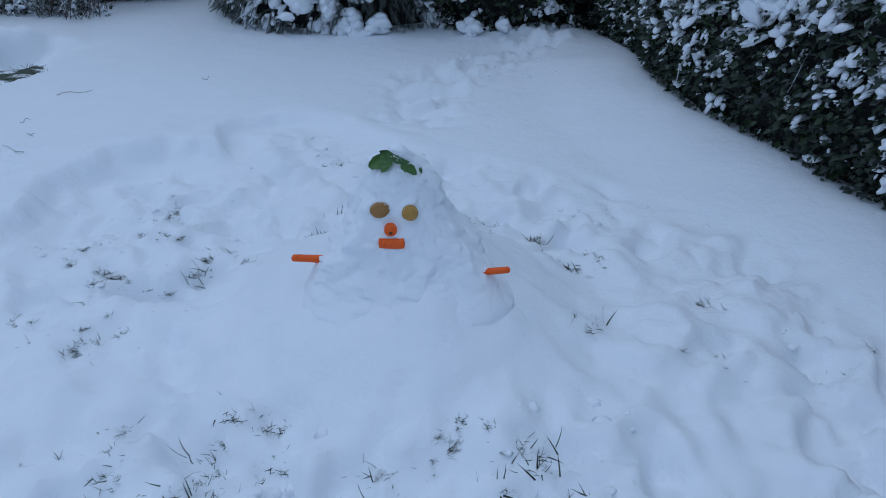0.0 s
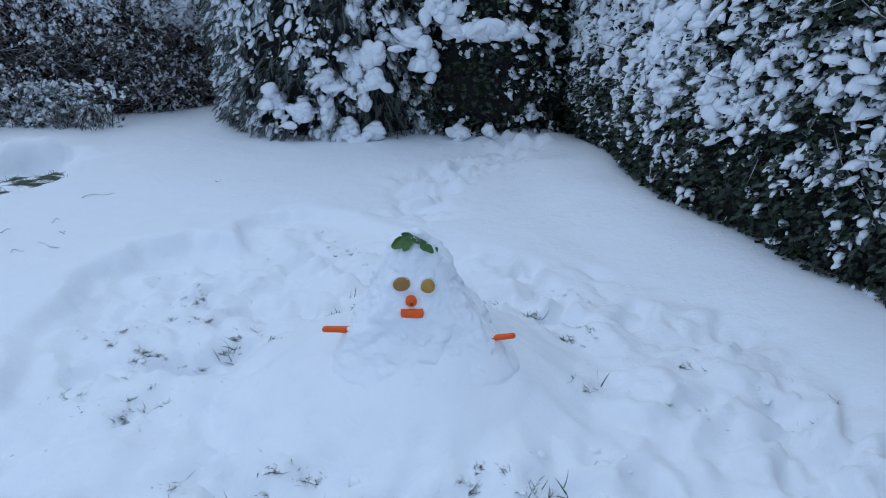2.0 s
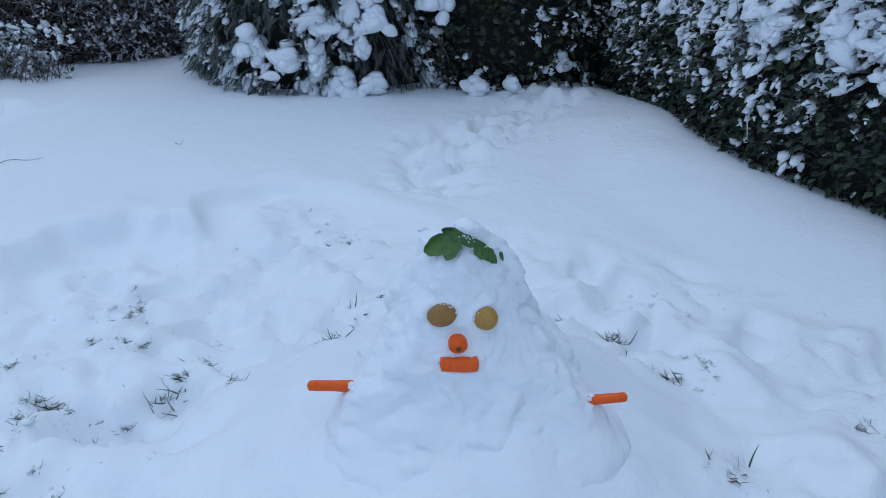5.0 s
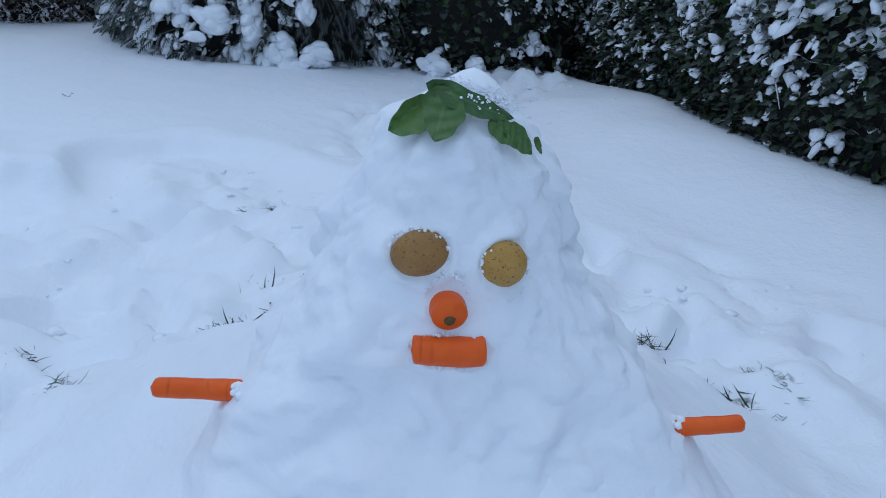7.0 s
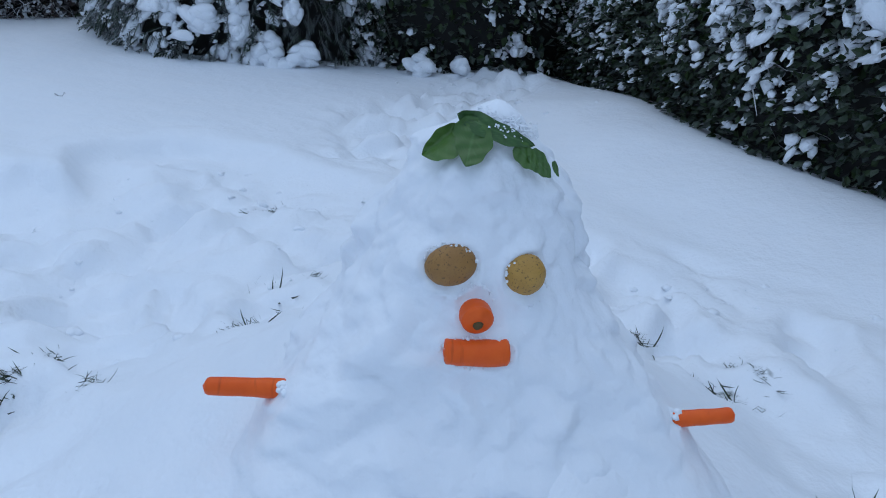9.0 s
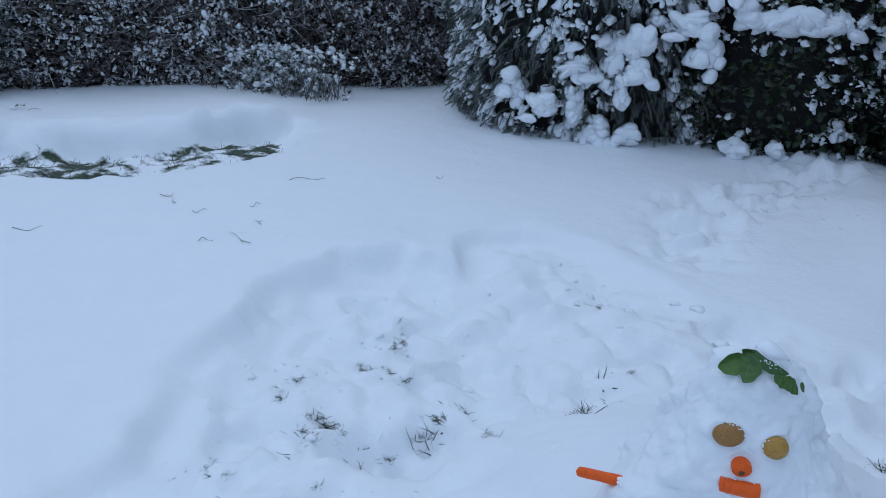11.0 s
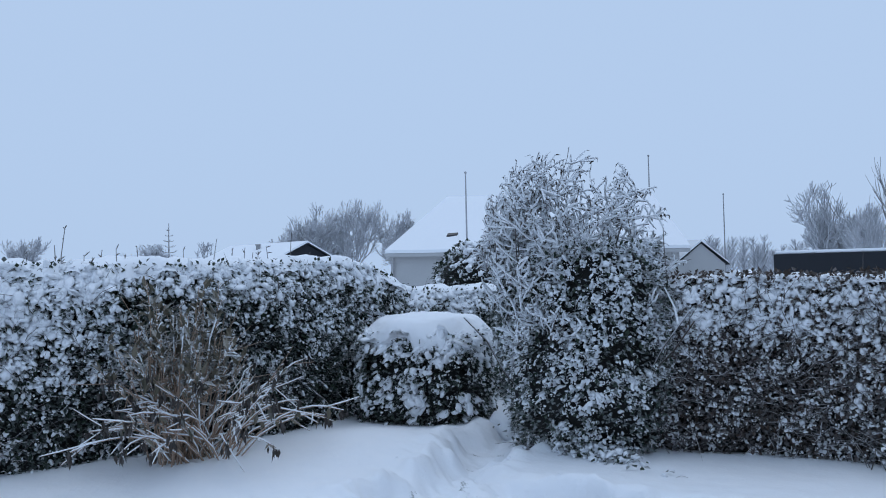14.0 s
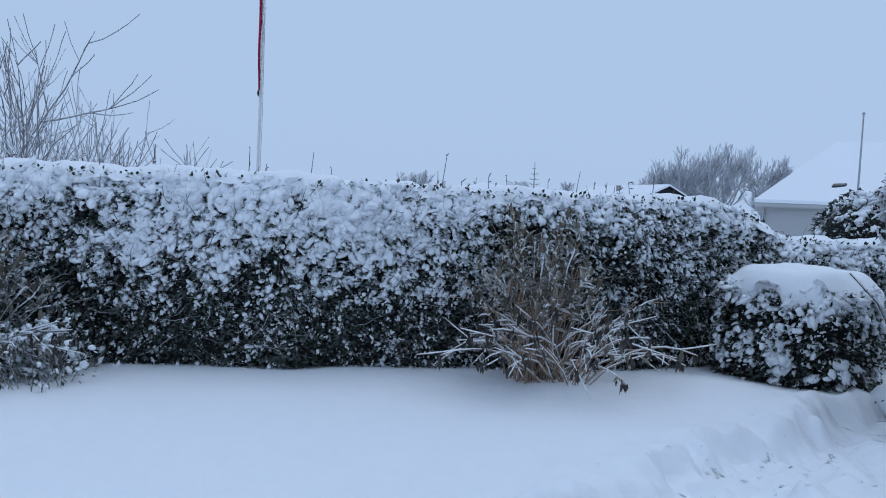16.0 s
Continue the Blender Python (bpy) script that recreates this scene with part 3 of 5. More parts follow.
    V, F = clumps_on(P, N, size, rng, LUMPS, 0.95, 3 if clump_size[1] > 0.08 else 2)
    solid("snow", V, F, SNOW_CLUMP, top, "clumps of fresh snow", kind="stuff")
    # snow lying on top
    s = np.arange(0, line.length + 0.02, 0.035)
    xy, nn = line.at(s)
    m = 20
    g = np.linspace(0, 1, m)
    S, G = np.meshgrid(s, g, indexing="ij")
    off = (-0.02 if cap > 0 else -0.045) - G * (depth - 0.03)
    X = xy[:, None, 0] + nn[:, None, 0] * off
    Y = xy[:, None, 1] + nn[:, None, 1] * off
    rim = 1 - (2 * np.abs(G - 0.5)) ** 5
    Z = tall(S) - 0.05 + (cap + 0.05) * rim + 0.05 * fbm(S * 3, G * 2.2, 0, rng_seed + 7) + 0.03 * vnoise(S * 11, G * 7, 0, rng_seed + 8) - (cap > 0) * smooth(0.14, 0.0, G) * (0.03 + 0.03 * vnoise(S * 13, 0, 0, rng_seed + 10))
    push = 0.05 * fbm(S * 4, 0 * G, 0, rng_seed + 9) * (1 - G)
    X, Y = X + nn[:, None, 0] * push, Y + nn[:, None, 1] * push
    i, j = np.meshgrid(np.arange(len(s) - 1), np.arange(m - 1), indexing="ij")
    F = np.stack([i * m + j, i * m + j + 1, (i + 1) * m + j + 1, (i + 1) * m + j], -1).reshape(-1, 4)
    solid("snow_cap", np.stack([X.ravel(), Y.ravel(), Z.ravel()], 1), F, SNOW, top, "thick snow on the hedge top")
    return top


def const(h):
    return lambda s: h + 0.0 * np.asarray(s, float)


# ivy-grown hedge along the lawn
hedge("hedge", IVY_LINE,
      const(2.15), 0.9, "tall dark green ivy hedge with heavy clumps of snow", IVY, (0.028, 0.056), 5400, 760, (0.011, 0.098),
      lambda s, f: 0.10 + 0.16 * smooth(0.05, 0.2, f) + 0.62 * smooth(0.15, 0.55, f), 101, span=(0.6, 6.4), twigs=20, grain=5.0, heavy=lambda s, f: 0.1 * smooth(0.3, 0.7, f))

# withered beech hedge at the back
hedge("hedge", [(-1.5, 8.35), (-2.28, 7.72), (-3.05, 7.22), (-4.14, 6.62), (-5.16, 5.86), (-6.0, 5.42), (-6.35, 5.6)][::-1],
      lambda s: 1.66 + 0.04 * fbm(np.asarray(s) * 1.3, 0, 0, 77), 0.8, "clipped brown beech hedge dusted with snow", BEECH, (0.03, 0.06), 4000, 1500, (0.012, 0.050),
      lambda s, f: np.clip(0.36 + 0.68 * smooth(0.35, 0.85, f) + 0.9 * np.exp(-((s - 4.9) / 0.4) ** 2) * smooth(0.5, 0.65, f), 0, 1), 202, twigs=330, grain=9.0, cap=0.0, loose=0.9, heavy=lambda s, f: 0.35 * smooth(0.5, 0.9, f) + 0.6 * np.exp(-((s - 4.9) / 0.4) ** 2) * smooth(0.5, 0.65, f))


def hedge_b_top(s):
    s = np.asarray(s, float)
    return 1.86 + 0.025 * fbm(s * 1.1, 0, 0, 88) - 0.36 * smooth(9.7, 10.9, s) + 0.03 * smooth(2, 5, s)


# evergreen hedge at the side
side_hedge = hedge("hedge", [(-7.0, -5.2), (-7.35, -3.2), (-7.6, -1.9), (-7.62, -0.2), (-7.78, 0.8), (-7.9, 1.6), (-8.1, 3.3), (-8.6, 4.4), (-8.9, 5.6), (-8.4, 7.3), (-6.9, 8.6)],
      hedge_b_top, 0.9, "long evergreen hedge half buried in snow", LAUREL, (0.03, 0.06), 3600, 1400, (0.012, 0.062),
      lambda s, f: np.clip(0.24 + 0.12 * smooth(0.1, 0.4, f) + 0.66 * smooth(0.30, 0.70, f + 0.10 * fbm(s * 0.9, 0, 0, 91)) * (1 - 0.62 * smooth(6.0, 7.2, s) * smooth(0.93, 0.78, f)) * (0.25 + 0.75 * smooth(3.1, 4.0, s)) + 0.5 * smooth(0.78, 0.95, f), 0, 1), 303, span=(1.2, 12.4), twigs=100, grain=6.0, heavy=lambda s, f: 0.4 * smooth(7.0, 5.6, s) * smooth(0.25, 0.5, f) + 0.3 * smooth(0.8, 0.95, f))

# thin shoots that stand up out of the snow on its top
side_line = Line([(-7.0, -5.2), (-7.35, -3.2), (-7.6, -1.9), (-7.62, -0.2), (-7.78, 0.8), (-7.9, 1.6), (-8.1, 3.3), (-8.6, 4.4)])
rng = np.random.default_rng(808)
for i in range(46):
    s = np.array([rng.uniform(1.0, 9.4)])
    (bx, by), (ox, oy) = side_line.at(s)[0][0], side_line.at(s)[1][0]
    bx, by = bx - ox * rng.uniform(0.1, 0.7), by - oy * rng.uniform(0.1, 0.7)
    z0, ln = float(hedge_b_top(s)[0]), rng.uniform(0.09, 0.2) if i % 6 else rng.uniform(0.25, 0.40)
    d = rng.normal(0, 0.10, 2)
    f = np.linspace(0, 1, 5)
    stem = np.stack([bx + d[0] * f * ln + 0.004 * np.sin(f * 9 + i), by + d[1] * f * ln, z0 - 0.05 + f * (ln + 0.05)], 1)
    rods = [(stem, np.linspace(0.0055, 0.003, 5))]
    for _ in range(rng.integers(0, 4)):
        q = stem[rng.integers(2, 5)]
        e = q + np.array((rng.normal(0, 0.03), rng.normal(0, 0.03), rng.uniform(0.0, 0.05)))
        rods.append((np.stack([q, 0.5 * (q + e) + np.array((0, 0, 0.004)), e]), np.array((0.004, 0.007, 0.003))))
    solid("shoot", *tubes(rods, 4), TWIG, side_hedge)


# ---- shrubs and trees of the garden ----
def bank_of_leaves(name, label, category, centre, half, power, leaf, size, leaves, clumps, clump_size, cover, seed, turn=0.0, shape=LEAF, arc=(0, 360), stock=LUMPS, drape=0.6, core=True, loose=0.7, waist=None, droop=0.3, patches=(0.1, 1.5)):
    """A dense bush on a rounded block: a core painted black as inner shade, leaves, snow. half: half sizes; centre: the
    middle of its foot.
    """
    rng = np.random.default_rng(seed)
    top = tagged(new(name), label, category)
    cx, cy, cz = centre
    a, b, h = half

    def skin(n, inset=0.0):
        th = np.radians(rng.uniform(*arc, n))
        f = rng.uniform(0, 1, n)
        c, s = np.cos(th), np.sin(th)
        k = (np.abs(c) ** power + np.abs(s) ** power) ** (-1 / power)
        w = waist(f) if waist else np.ones(n)
        wob = 1 + 0.10 * fbm(c * 2.0 + 9, s * 2.0, f * 3, seed + 1)
        x, y = (a - inset) * k * c * w * wob, (b - inset) * k * s * w * wob
        nn = np.stack([np.sign(c) * np.abs(k * c) ** (power - 1) / a, np.sign(s) * np.abs(k * s) ** (power - 1) / b, 0.12 + 0.8 * smooth(0.85, 1, f)], 1)
        nn /= np.linalg.norm(nn, axis=1, keepdims=True)
        r = np.array([[math.cos(radians(turn)), -math.sin(radians(turn)), 0], [math.sin(radians(turn)), math.cos(radians(turn)), 0], [0, 0, 1]])
        P = np.stack([x, y, f * h], 1) @ r.T + np.array((cx, cy, cz))
        return P, nn @ r.T, f

    # solid filler whose black colour stands in for the shade behind the leaves
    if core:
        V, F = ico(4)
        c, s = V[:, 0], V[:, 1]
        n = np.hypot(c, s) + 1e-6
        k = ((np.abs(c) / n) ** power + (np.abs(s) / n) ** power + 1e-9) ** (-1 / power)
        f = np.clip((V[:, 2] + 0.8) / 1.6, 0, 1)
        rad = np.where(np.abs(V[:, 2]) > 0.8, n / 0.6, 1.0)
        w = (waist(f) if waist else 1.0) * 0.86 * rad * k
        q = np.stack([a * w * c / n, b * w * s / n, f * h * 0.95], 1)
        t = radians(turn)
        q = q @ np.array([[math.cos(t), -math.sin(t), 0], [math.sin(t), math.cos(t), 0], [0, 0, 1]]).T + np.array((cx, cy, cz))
        solid("core", q, F, CORE_SHADE, top, "solid near-black core painted as the shade inside the bush")
    P, N, f = skin(leaves)
    P = P - N * (rng.uniform(0, 1, (leaves, 1)) ** 1.5 * 0.13 - 0.03)
    solid("foliage", *leaves_on(P, N, size, shape, rng, droop=droop, loose=loose), leaf, top, soft=False, kind="stuff")
    P, N, f = skin(clumps * 2)
    pat = 0.5 + 0.5 * fbm(P[:, 0] * 3.2 + P[:, 1] * 2, P[:, 2] * 3.2, P[:, 1], seed + 3)
    keep = rng.uniform(0, 1, len(P)) < np.clip(cover(f) * (patches[0] + patches[1] * smooth(0.4, 0.6, pat)), 0, 1)
    P, N, f, pat = P[keep], N[keep], f[keep], pat[keep]
    lo, hi = clump_size
    s = lo + (hi - lo) * rng.uniform(0, 1, len(P)) ** 2.2 * (0.4 + 0.6 * cover(f)) * (0.5 + pat)
    solid("snow", *clumps_on(P + N * rng.uniform(-0.04, 0.04, (len(P), 1)), N, s, rng, stock, drape), SNOW_CLUMP, top, "clumps of fresh snow", kind="stuff")
    return top


def snow_on(paths, thick=0.008, least=0.0):
    """Snow lying along branches that are not too steep."""
    out = []
    for pts, rad, level in paths:
        d = pts[-1] - pts[0]
        if abs(d[2]) > 0.93 * np.linalg.norm(d):
            continue
        r = np.maximum(rad * 0.75, least) + thick * 0.35
        r[-1] *= 0.5
        q = pts + np.array((0, 0, 1.0)) * (rad + thick * 0.3)[:, None]
        out.append((q, r))
    return out


def pad(ob_parent, x, y, z, sx, sy, sz, turn, seed):
    """A lump of snow that has slid together on a branch: many rounded pieces grown into one."""
    rng = np.random.default_rng(900 + seed)
    n = 10
    sx, sy, sz = 0.80 * sx, 0.7 * sy, 1.0 * sz
    u = rng.normal(0, 0.5, (n, 3)) * np.array((sx, sy * 0.6, sz))
    u[:, 2] -= 0.8 * sz * (u[:, 0] / sx) ** 2 + 0.4 * sz * np.abs(u[:, 1]) / sy
    s = rng.uniform(0.45, 0.80, (n, 1)) * np.array([[sx, sy, sz * 0.8]]) + 0.010
    r = frames(np.tile((0, 1.0, 0), (n, 1)) + rng.normal(0, 0.3, (n, 3)), np.tile((0, 0, 1.0), (n, 1)) + rng.normal(0, 0.3, (n, 3)))
    return solid("snow_pad", *strew(LUMPS_FINE[seed % 3], u + np.array((x, y, z)), r, s), SNOW_CLUMP, ob_parent, "pad of snow on the branches", kind="stuff")


# the tall conifer in the corner, and the dark bush beside it
conifer = bank_of_leaves("conifer", "tall dark conifer with drooping snowy sprays", "tree", (-0.72, 7.13, 0.0), (1.14, 1.05, 4.6), 2.2, CONIFER, (0.06, 0.15), 12000, 2500, (0.015, 0.085),
                         lambda f: 0.60 + 0.25 * smooth(0.02, 0.25, f), 404, shape=SPRAY, arc=(150, 390), drape=1.3, loose=0.5, droop=1.0,
                         waist=lambda f: np.interp(f, [0, 0.05, 0.3, 0.6, 0.8, 1], [0.90, 0.96, 1.04, 1.0, 0.75, 0.02]))
for i, (x, y, z, sx, sz) in enumerate([(-0.79, 6.22, 0.66, 0.19, 0.07), (-1.26, 6.3, 0.5, 0.10, 0.09), (-1.02, 6.2, 0.40, 0.13, 0.08), (-0.79, 6.18, 0.42, 0.07, 0.10), (-0.40, 6.2, 0.95, 0.09, 0.14),
                                       (-0.36, 6.2, 0.72, 0.11, 0.09), (-0.62, 6.2, 0.27, 0.09, 0.09), (-0.40, 6.22, 0.25, 0.12, 0.07), (-0.53, 6.25, 1.33, 0.08, 0.16), (-0.46, 6.2, 0.54, 0.05, 0.10),
                                       (-1.55, 6.75, 1.9, 0.12, 0.22), (-1.62, 6.95, 2.5, 0.13, 0.2), (-1.6, 6.85, 1.15, 0.10, 0.18), (-1.2, 6.5, 1.5, 0.12, 0.18)]):
    pad(conifer, x, y - 0.14, z, sx, 0.13, sz, 0, i)

bush = bank_of_leaves("evergreen_bush", "dark evergreen bush with thick pads of snow", "bush", (0.75, 7.0, 0.0), (0.95, 0.95, 2.5), 2.6, IVY, (0.04, 0.075), 7500, 1000, (0.02, 0.085),
                      lambda f: 0.42 + 0.35 * smooth(0.1, 0.5, f), 405, arc=(170, 380), waist=lambda f: np.interp(f, [0, 0.4, 0.8, 1], [0.9, 1, 0.9, 0.4]))
for i, (x, y, z, sx, sz) in enumerate([(0.04, 6.2, 0.86, 0.10, 0.12), (-0.1, 6.2, 1.02, 0.16, 0.07), (0.26, 6.2, 1.16, 0.15, 0.12), (0.54, 6.18, 1.13, 0.17, 0.10), (0.80, 6.18, 1.12, 0.15, 0.08),
                                       (0.12, 6.15, 1.3, 0.08, 0.1), (0.95, 6.35, 1.55, 0.14, 0.08), (0.4, 6.25, 1.7, 0.18, 0.09), (0.98, 6.3, 0.4, 0.06, 0.06), (0.6, 6.2, 0.22, 0.07, 0.07), (0.35, 6.18, 0.24, 0.08, 0.06)]):
    pad(bush, x, y - 0.12, z, sx, 0.14, sz, 0, i + 1)

# the clipped bush by the path
box_bush = bank_of_leaves("clipped_bush", "clipped round-cornered bush with a thick snow cap", "bush", (-7.95, 4.90, 0.02), (0.72, 0.62, 1.10), 3.6, LAUREL, (0.03, 0.06), 7500, 1000, (0.014, 0.100),
                          lambda f: 0.20 + 0.64 * smooth(0.12, 0.42, f) + 0.16 * smooth(0.7, 0.85, f), 406, turn=37, drape=1.1, patches=(0.55, 0.5), waist=lambda f: np.interp(f, [0, 0.5, 0.9, 1], [0.97, 1.0, 0.92, 0.84]))
V, F = ico(5)
rim = np.maximum(np.abs(V[:, 0]) ** 3.6 + np.abs(V[:, 1]) ** 3.6, 1e-6) ** (1 / 3.6)
flat = np.hypot(V[:, 0], V[:, 1])
V = np.stack([0.69 * V[:, 0] * flat / rim, 0.61 * V[:, 1] * flat / rim, np.sign(V[:, 2]) * np.abs(V[:, 2]) ** 0.7 * 0.17], 1)
V[:, 2] += 0.05 * fbm(V[:, 0] * 4, V[:, 1] * 4, 0, 71) + np.where(V[:, 2] < 0, 0.20 * fbm(V[:, 0] * 9, V[:, 1] * 9, 0, 72), 0) - 0.12 * smooth(0.5, 0.75, np.hypot(V[:, 0], V[:, 1]))
t = radians(37)
V = V @ np.array([[math.cos(t), -math.sin(t), 0], [math.sin(t), math.cos(t), 0], [0, 0, 1]]).T + np.array((-7.95, 4.90, 1.14))
solid("snow_cap", V, F, SNOW, box_bush, "smooth thick snow cap")

# the big snow-laden bush at the end of the back hedge
rng = np.random.default_rng(31)
BX, BY = -6.0, 5.36
big = bank_of_leaves("snowy_bush", "tall bare-topped bush with every twig snow-laden", "bush", (BX + 0.04, BY + 0.08, 0.0), (0.84, 0.68, 2.0), 2.1, SHRUB, (0.030, 0.065), 9000, 5600, (0.009, 0.040),
                     lambda f: 0.8 + 0.2 * f, 407, drape=1.0, waist=lambda f: np.interp(f, [0, 0.3, 0.75, 1], [0.70, 1.0, 1.0, 0.85]))
paths = []
for i in range(24):
    az, out = i * 2.4 + rng.uniform(-0.3, 0.3), rng.uniform(0.15, 1.05) if i < 17 else rng.uniform(0.0, 0.30)
    paths += grow((BX + 0.1 * math.cos(az), BY + 0.1 * math.sin(az), 0.05), (out * math.cos(az), out * math.sin(az), 1.0), rng.uniform(1.15, 1.8), 0.014, 4, rng, spread=1.2, rise=0.18, forks=(3, 5), shrink=0.53, wander=0.34, first=0.40)


def within_crown(p):
    q = p[-1]
    lim = np.interp(q[2], [1.2, 1.85, 2.39, 2.55, 2.72, 2.9, 3.0], [0.85, 1.05, 1.0, 0.82, 0.58, 0.36, 0.0])
    a = math.atan2(q[1] - BY, q[0] - BX)
    lim = lim * (0.92 + 0.26 * float(vnoise(math.cos(a) * 2.6, math.sin(a) * 2.6, q[2] * 2.5, 93)))
    return q[2] > 1.15 and math.hypot(q[0] - BX - 0.02, q[1] - BY - 0.02) < lim


paths = [p for p in paths if within_crown(p[0]) or (p[2] == 4 and p[0][-1][2] < 2.5)]
# only twigs that still have a branch to grow from
joined = [p for p in paths if p[2] == 4]
for level in (3, 2, 1, 0):
    held = np.concatenate([np.stack([np.interp(np.linspace(0, len(p) - 1, 6 * len(p)), np.arange(len(p)), p[:, i]) for i in range(3)], 1) for p, _, lv in joined if lv == level + 1] or [np.zeros((1, 3))])
    joined += [p for p in paths if p[2] == level and np.min(np.sum((held - p[0][0]) ** 2, 1)) < 0.03 ** 2]
paths = joined
solid("branchwork", *tubes([(p, np.maximum(r, 0.0042)) for p, r, _ in paths], 3), TWIG, big, kind="stuff")
solid("branch_snow", *tubes(snow_on([p for p in paths if p[2] <= 3], 0.015, 0.0050), 4), SNOW_CLUMP, big, "snow along the twigs", kind="stuff")
tips = np.array([p[-1] for p, r, lv in paths if lv == 0] + [p[3] for p, r, lv in paths if lv <= 1])
n = len(tips)
solid("bud_leaf", *leaves_on(tips, np.tile((0, 0, 0.2), (n, 1)) + rng.normal(0, 0.5, (n, 3)), (0.03, 0.062), LEAF_LONG, rng, droop=0.7), BUD, big, soft=False, kind="stuff")
k = rng.uniform(0, 1, n) < 0.6
solid("tip_snow", *clumps_on(tips[k], np.tile((0, 0.1, 1.0), (k.sum(), 1)), rng.uniform(0.008, 0.022, k.sum()), rng, LUMPS, 0.2, 2), SNOW_CLUMP, big, kind="stuff")

# a stone under snow by the path
V, F = LUMPS_FINE[1]
stone = solid("snow_mound", V * np.array((0.24, 0.2, 0.22)) + np.array((-6.95, 5.3, 0.12)), F, SNOW)
tagged(stone, "rounded mound of snow beside the path", "snow mound")


# the arching shrub with withered leaves
def cane_shrub(x, y, label, canes, reach, tall, seed, material_of, leaf=True, sag=0.70, foot=0.2, shift=(0.0, 0.0)):
    rng = np.random.default_rng(seed)
    top = tagged(new("shrub"), label, "shrub")
    z0 = height(x, y) - 0.03
    snow, tips = [], []
    for i in range(canes):
        az, lean = rng.uniform(0, 6.28), rng.uniform(0.03, 1.0) ** 0.9
        ln = tall * (1.0 - 0.38 * lean) * rng.uniform(0.7, 1.05)
        k = 8
        f = np.linspace(0, 1, k)
        out = reach * lean * (f ** 1.05) * (0.75 + 0.25 * ln)
        up = ln * (f * (1.05 - 0.10 * lean) - lean * sag * f ** 2)
        ox, oy = rng.normal(0, foot * 0.5, 2) + np.array(shift) * (1 - lean) * (lean < 0.5)
        w = np.cumsum(rng.normal(0, 0.018, (k, 2)), axis=0)
        pts = np.stack([x + ox + 0.07 * math.cos(az) + out * math.cos(az) + w[:, 0], y + oy + 0.07 * math.sin(az) + out * math.sin(az) + w[:, 1], z0 + np.maximum(up, 0.02 * f)], 1)
        rad = np.linspace(0.008, 0.0032, k)
        rods = [(pts, rad)]
        if lean > 0.45 and rng.uniform() < 0.55:
            snow.append((pts[2:], rad[2:], 0))
        if lean > 0.35 and rng.uniform() < 0.4:
            snow.append((pts[:5], rad[:5], 0))
        tips.append((pts, lean))
        for _ in range(rng.integers(1, 4)):
            j = rng.integers(3, k - 1)
            d = pts[j + 1] - pts[j] + rng.normal(0, 0.05, 3)
            d /= np.linalg.norm(d)
            q = np.stack([pts[j] + d * u + np.array((0, 0, 0.1)) * u * u for u in np.linspace(0, rng.uniform(0.15, 0.4), 4)])
            rods.append((q, np.linspace(0.004, 0.002, 4)))
            if lean > 0.6:
                snow.append((q, np.linspace(0.004, 0.002, 4), 0))
        solid("cane", *tubes(rods, 4), material_of, top)
    solid("cane_snow", *tubes(snow_on(snow, 0.007, 0.004), 4), SNOW_CLUMP, top, "snow along the canes", kind="stuff")
    if leaf:
        P, N, S = [], [], []
        for pts, lean in tips:
            for _ in range(20 if lean < 0.5 else 2):
                f = rng.uniform(0.55, 1.0)
                i = f * (len(pts) - 1)
                j = min(int(i), len(pts) - 2)
                P.append(pts[j] + (pts[j + 1] - pts[j]) * (i - j))
                N.append(rng.normal(0, 0.5, 3) + np.array((0, 0, 0.9 if lean < 0.5 else -1.2)))
        P, N = np.array(P), np.array(N)
        solid("withered_foliage", *leaves_on(P, N, (0.06, 0.15), LEAF_LONG, rng, droop=0.3), PLUME, top, "withered brown leaves", soft=False, kind="stuff")
        ends = np.array([pts[-1] + rng.normal(0, 0.02, 3) for pts, lean in tips if lean > 0.5 for _ in range(9)])
        solid("hanging_leaf", *leaves_on(ends, np.tile((0, 0, -1.0), (len(ends), 1)), (0.05, 0.10), LEAF_LONG, rng, droop=1.0, loose=0.25), BUD, top, "dark withered leaves hanging from the tips", soft=False, kind="stuff")
        plumes = []
        for pts, lean in tips:
            if rng.uniform() < (0.5 if lean > 0.45 else 0.3):
                q = pts[4:] + np.array((0, 0, 0.006))
                plumes.append((q, np.interp(np.linspace(0, 1, len(q)), [0, 0.35, 0.8, 1], [0.003, 0.007, 0.009, 0.002]) * rng.uniform(0.6, 1.2, len(q))))
            if lean < 0.5:
                for _ in range(3):
                    q0 = pts[rng.integers(3, 7)]
                    d = np.array((rng.normal(0, 0.35), rng.normal(0, 0.35), 1.0 - 1.3 * lean))
                    ln = rng.uniform(0.10, 0.22)
                    plumes.append((np.stack([q0 + d * ln * u + np.array((0, 0, -0.12)) * ln * u * u * 4 for u in (0, 0.35, 0.7, 1)]), np.array((0.003, 0.007, 0.008, 0.002)) * rng.uniform(0.7, 1.2)))
        solid("plume_snow", *tubes(plumes, 5), SNOW_CLUMP, top, "snow frozen along the plumes", kind="stuff")
        k = rng.uniform(0, 1, len(P)) < 0.42
        solid("snow", *clumps_on(P[k], N[k] * 0.3, rng.uniform(0.007, 0.02, k.sum()), rng, LUMPS, 0.3, 2), SNOW_CLUMP, top, kind="stuff")
    return top


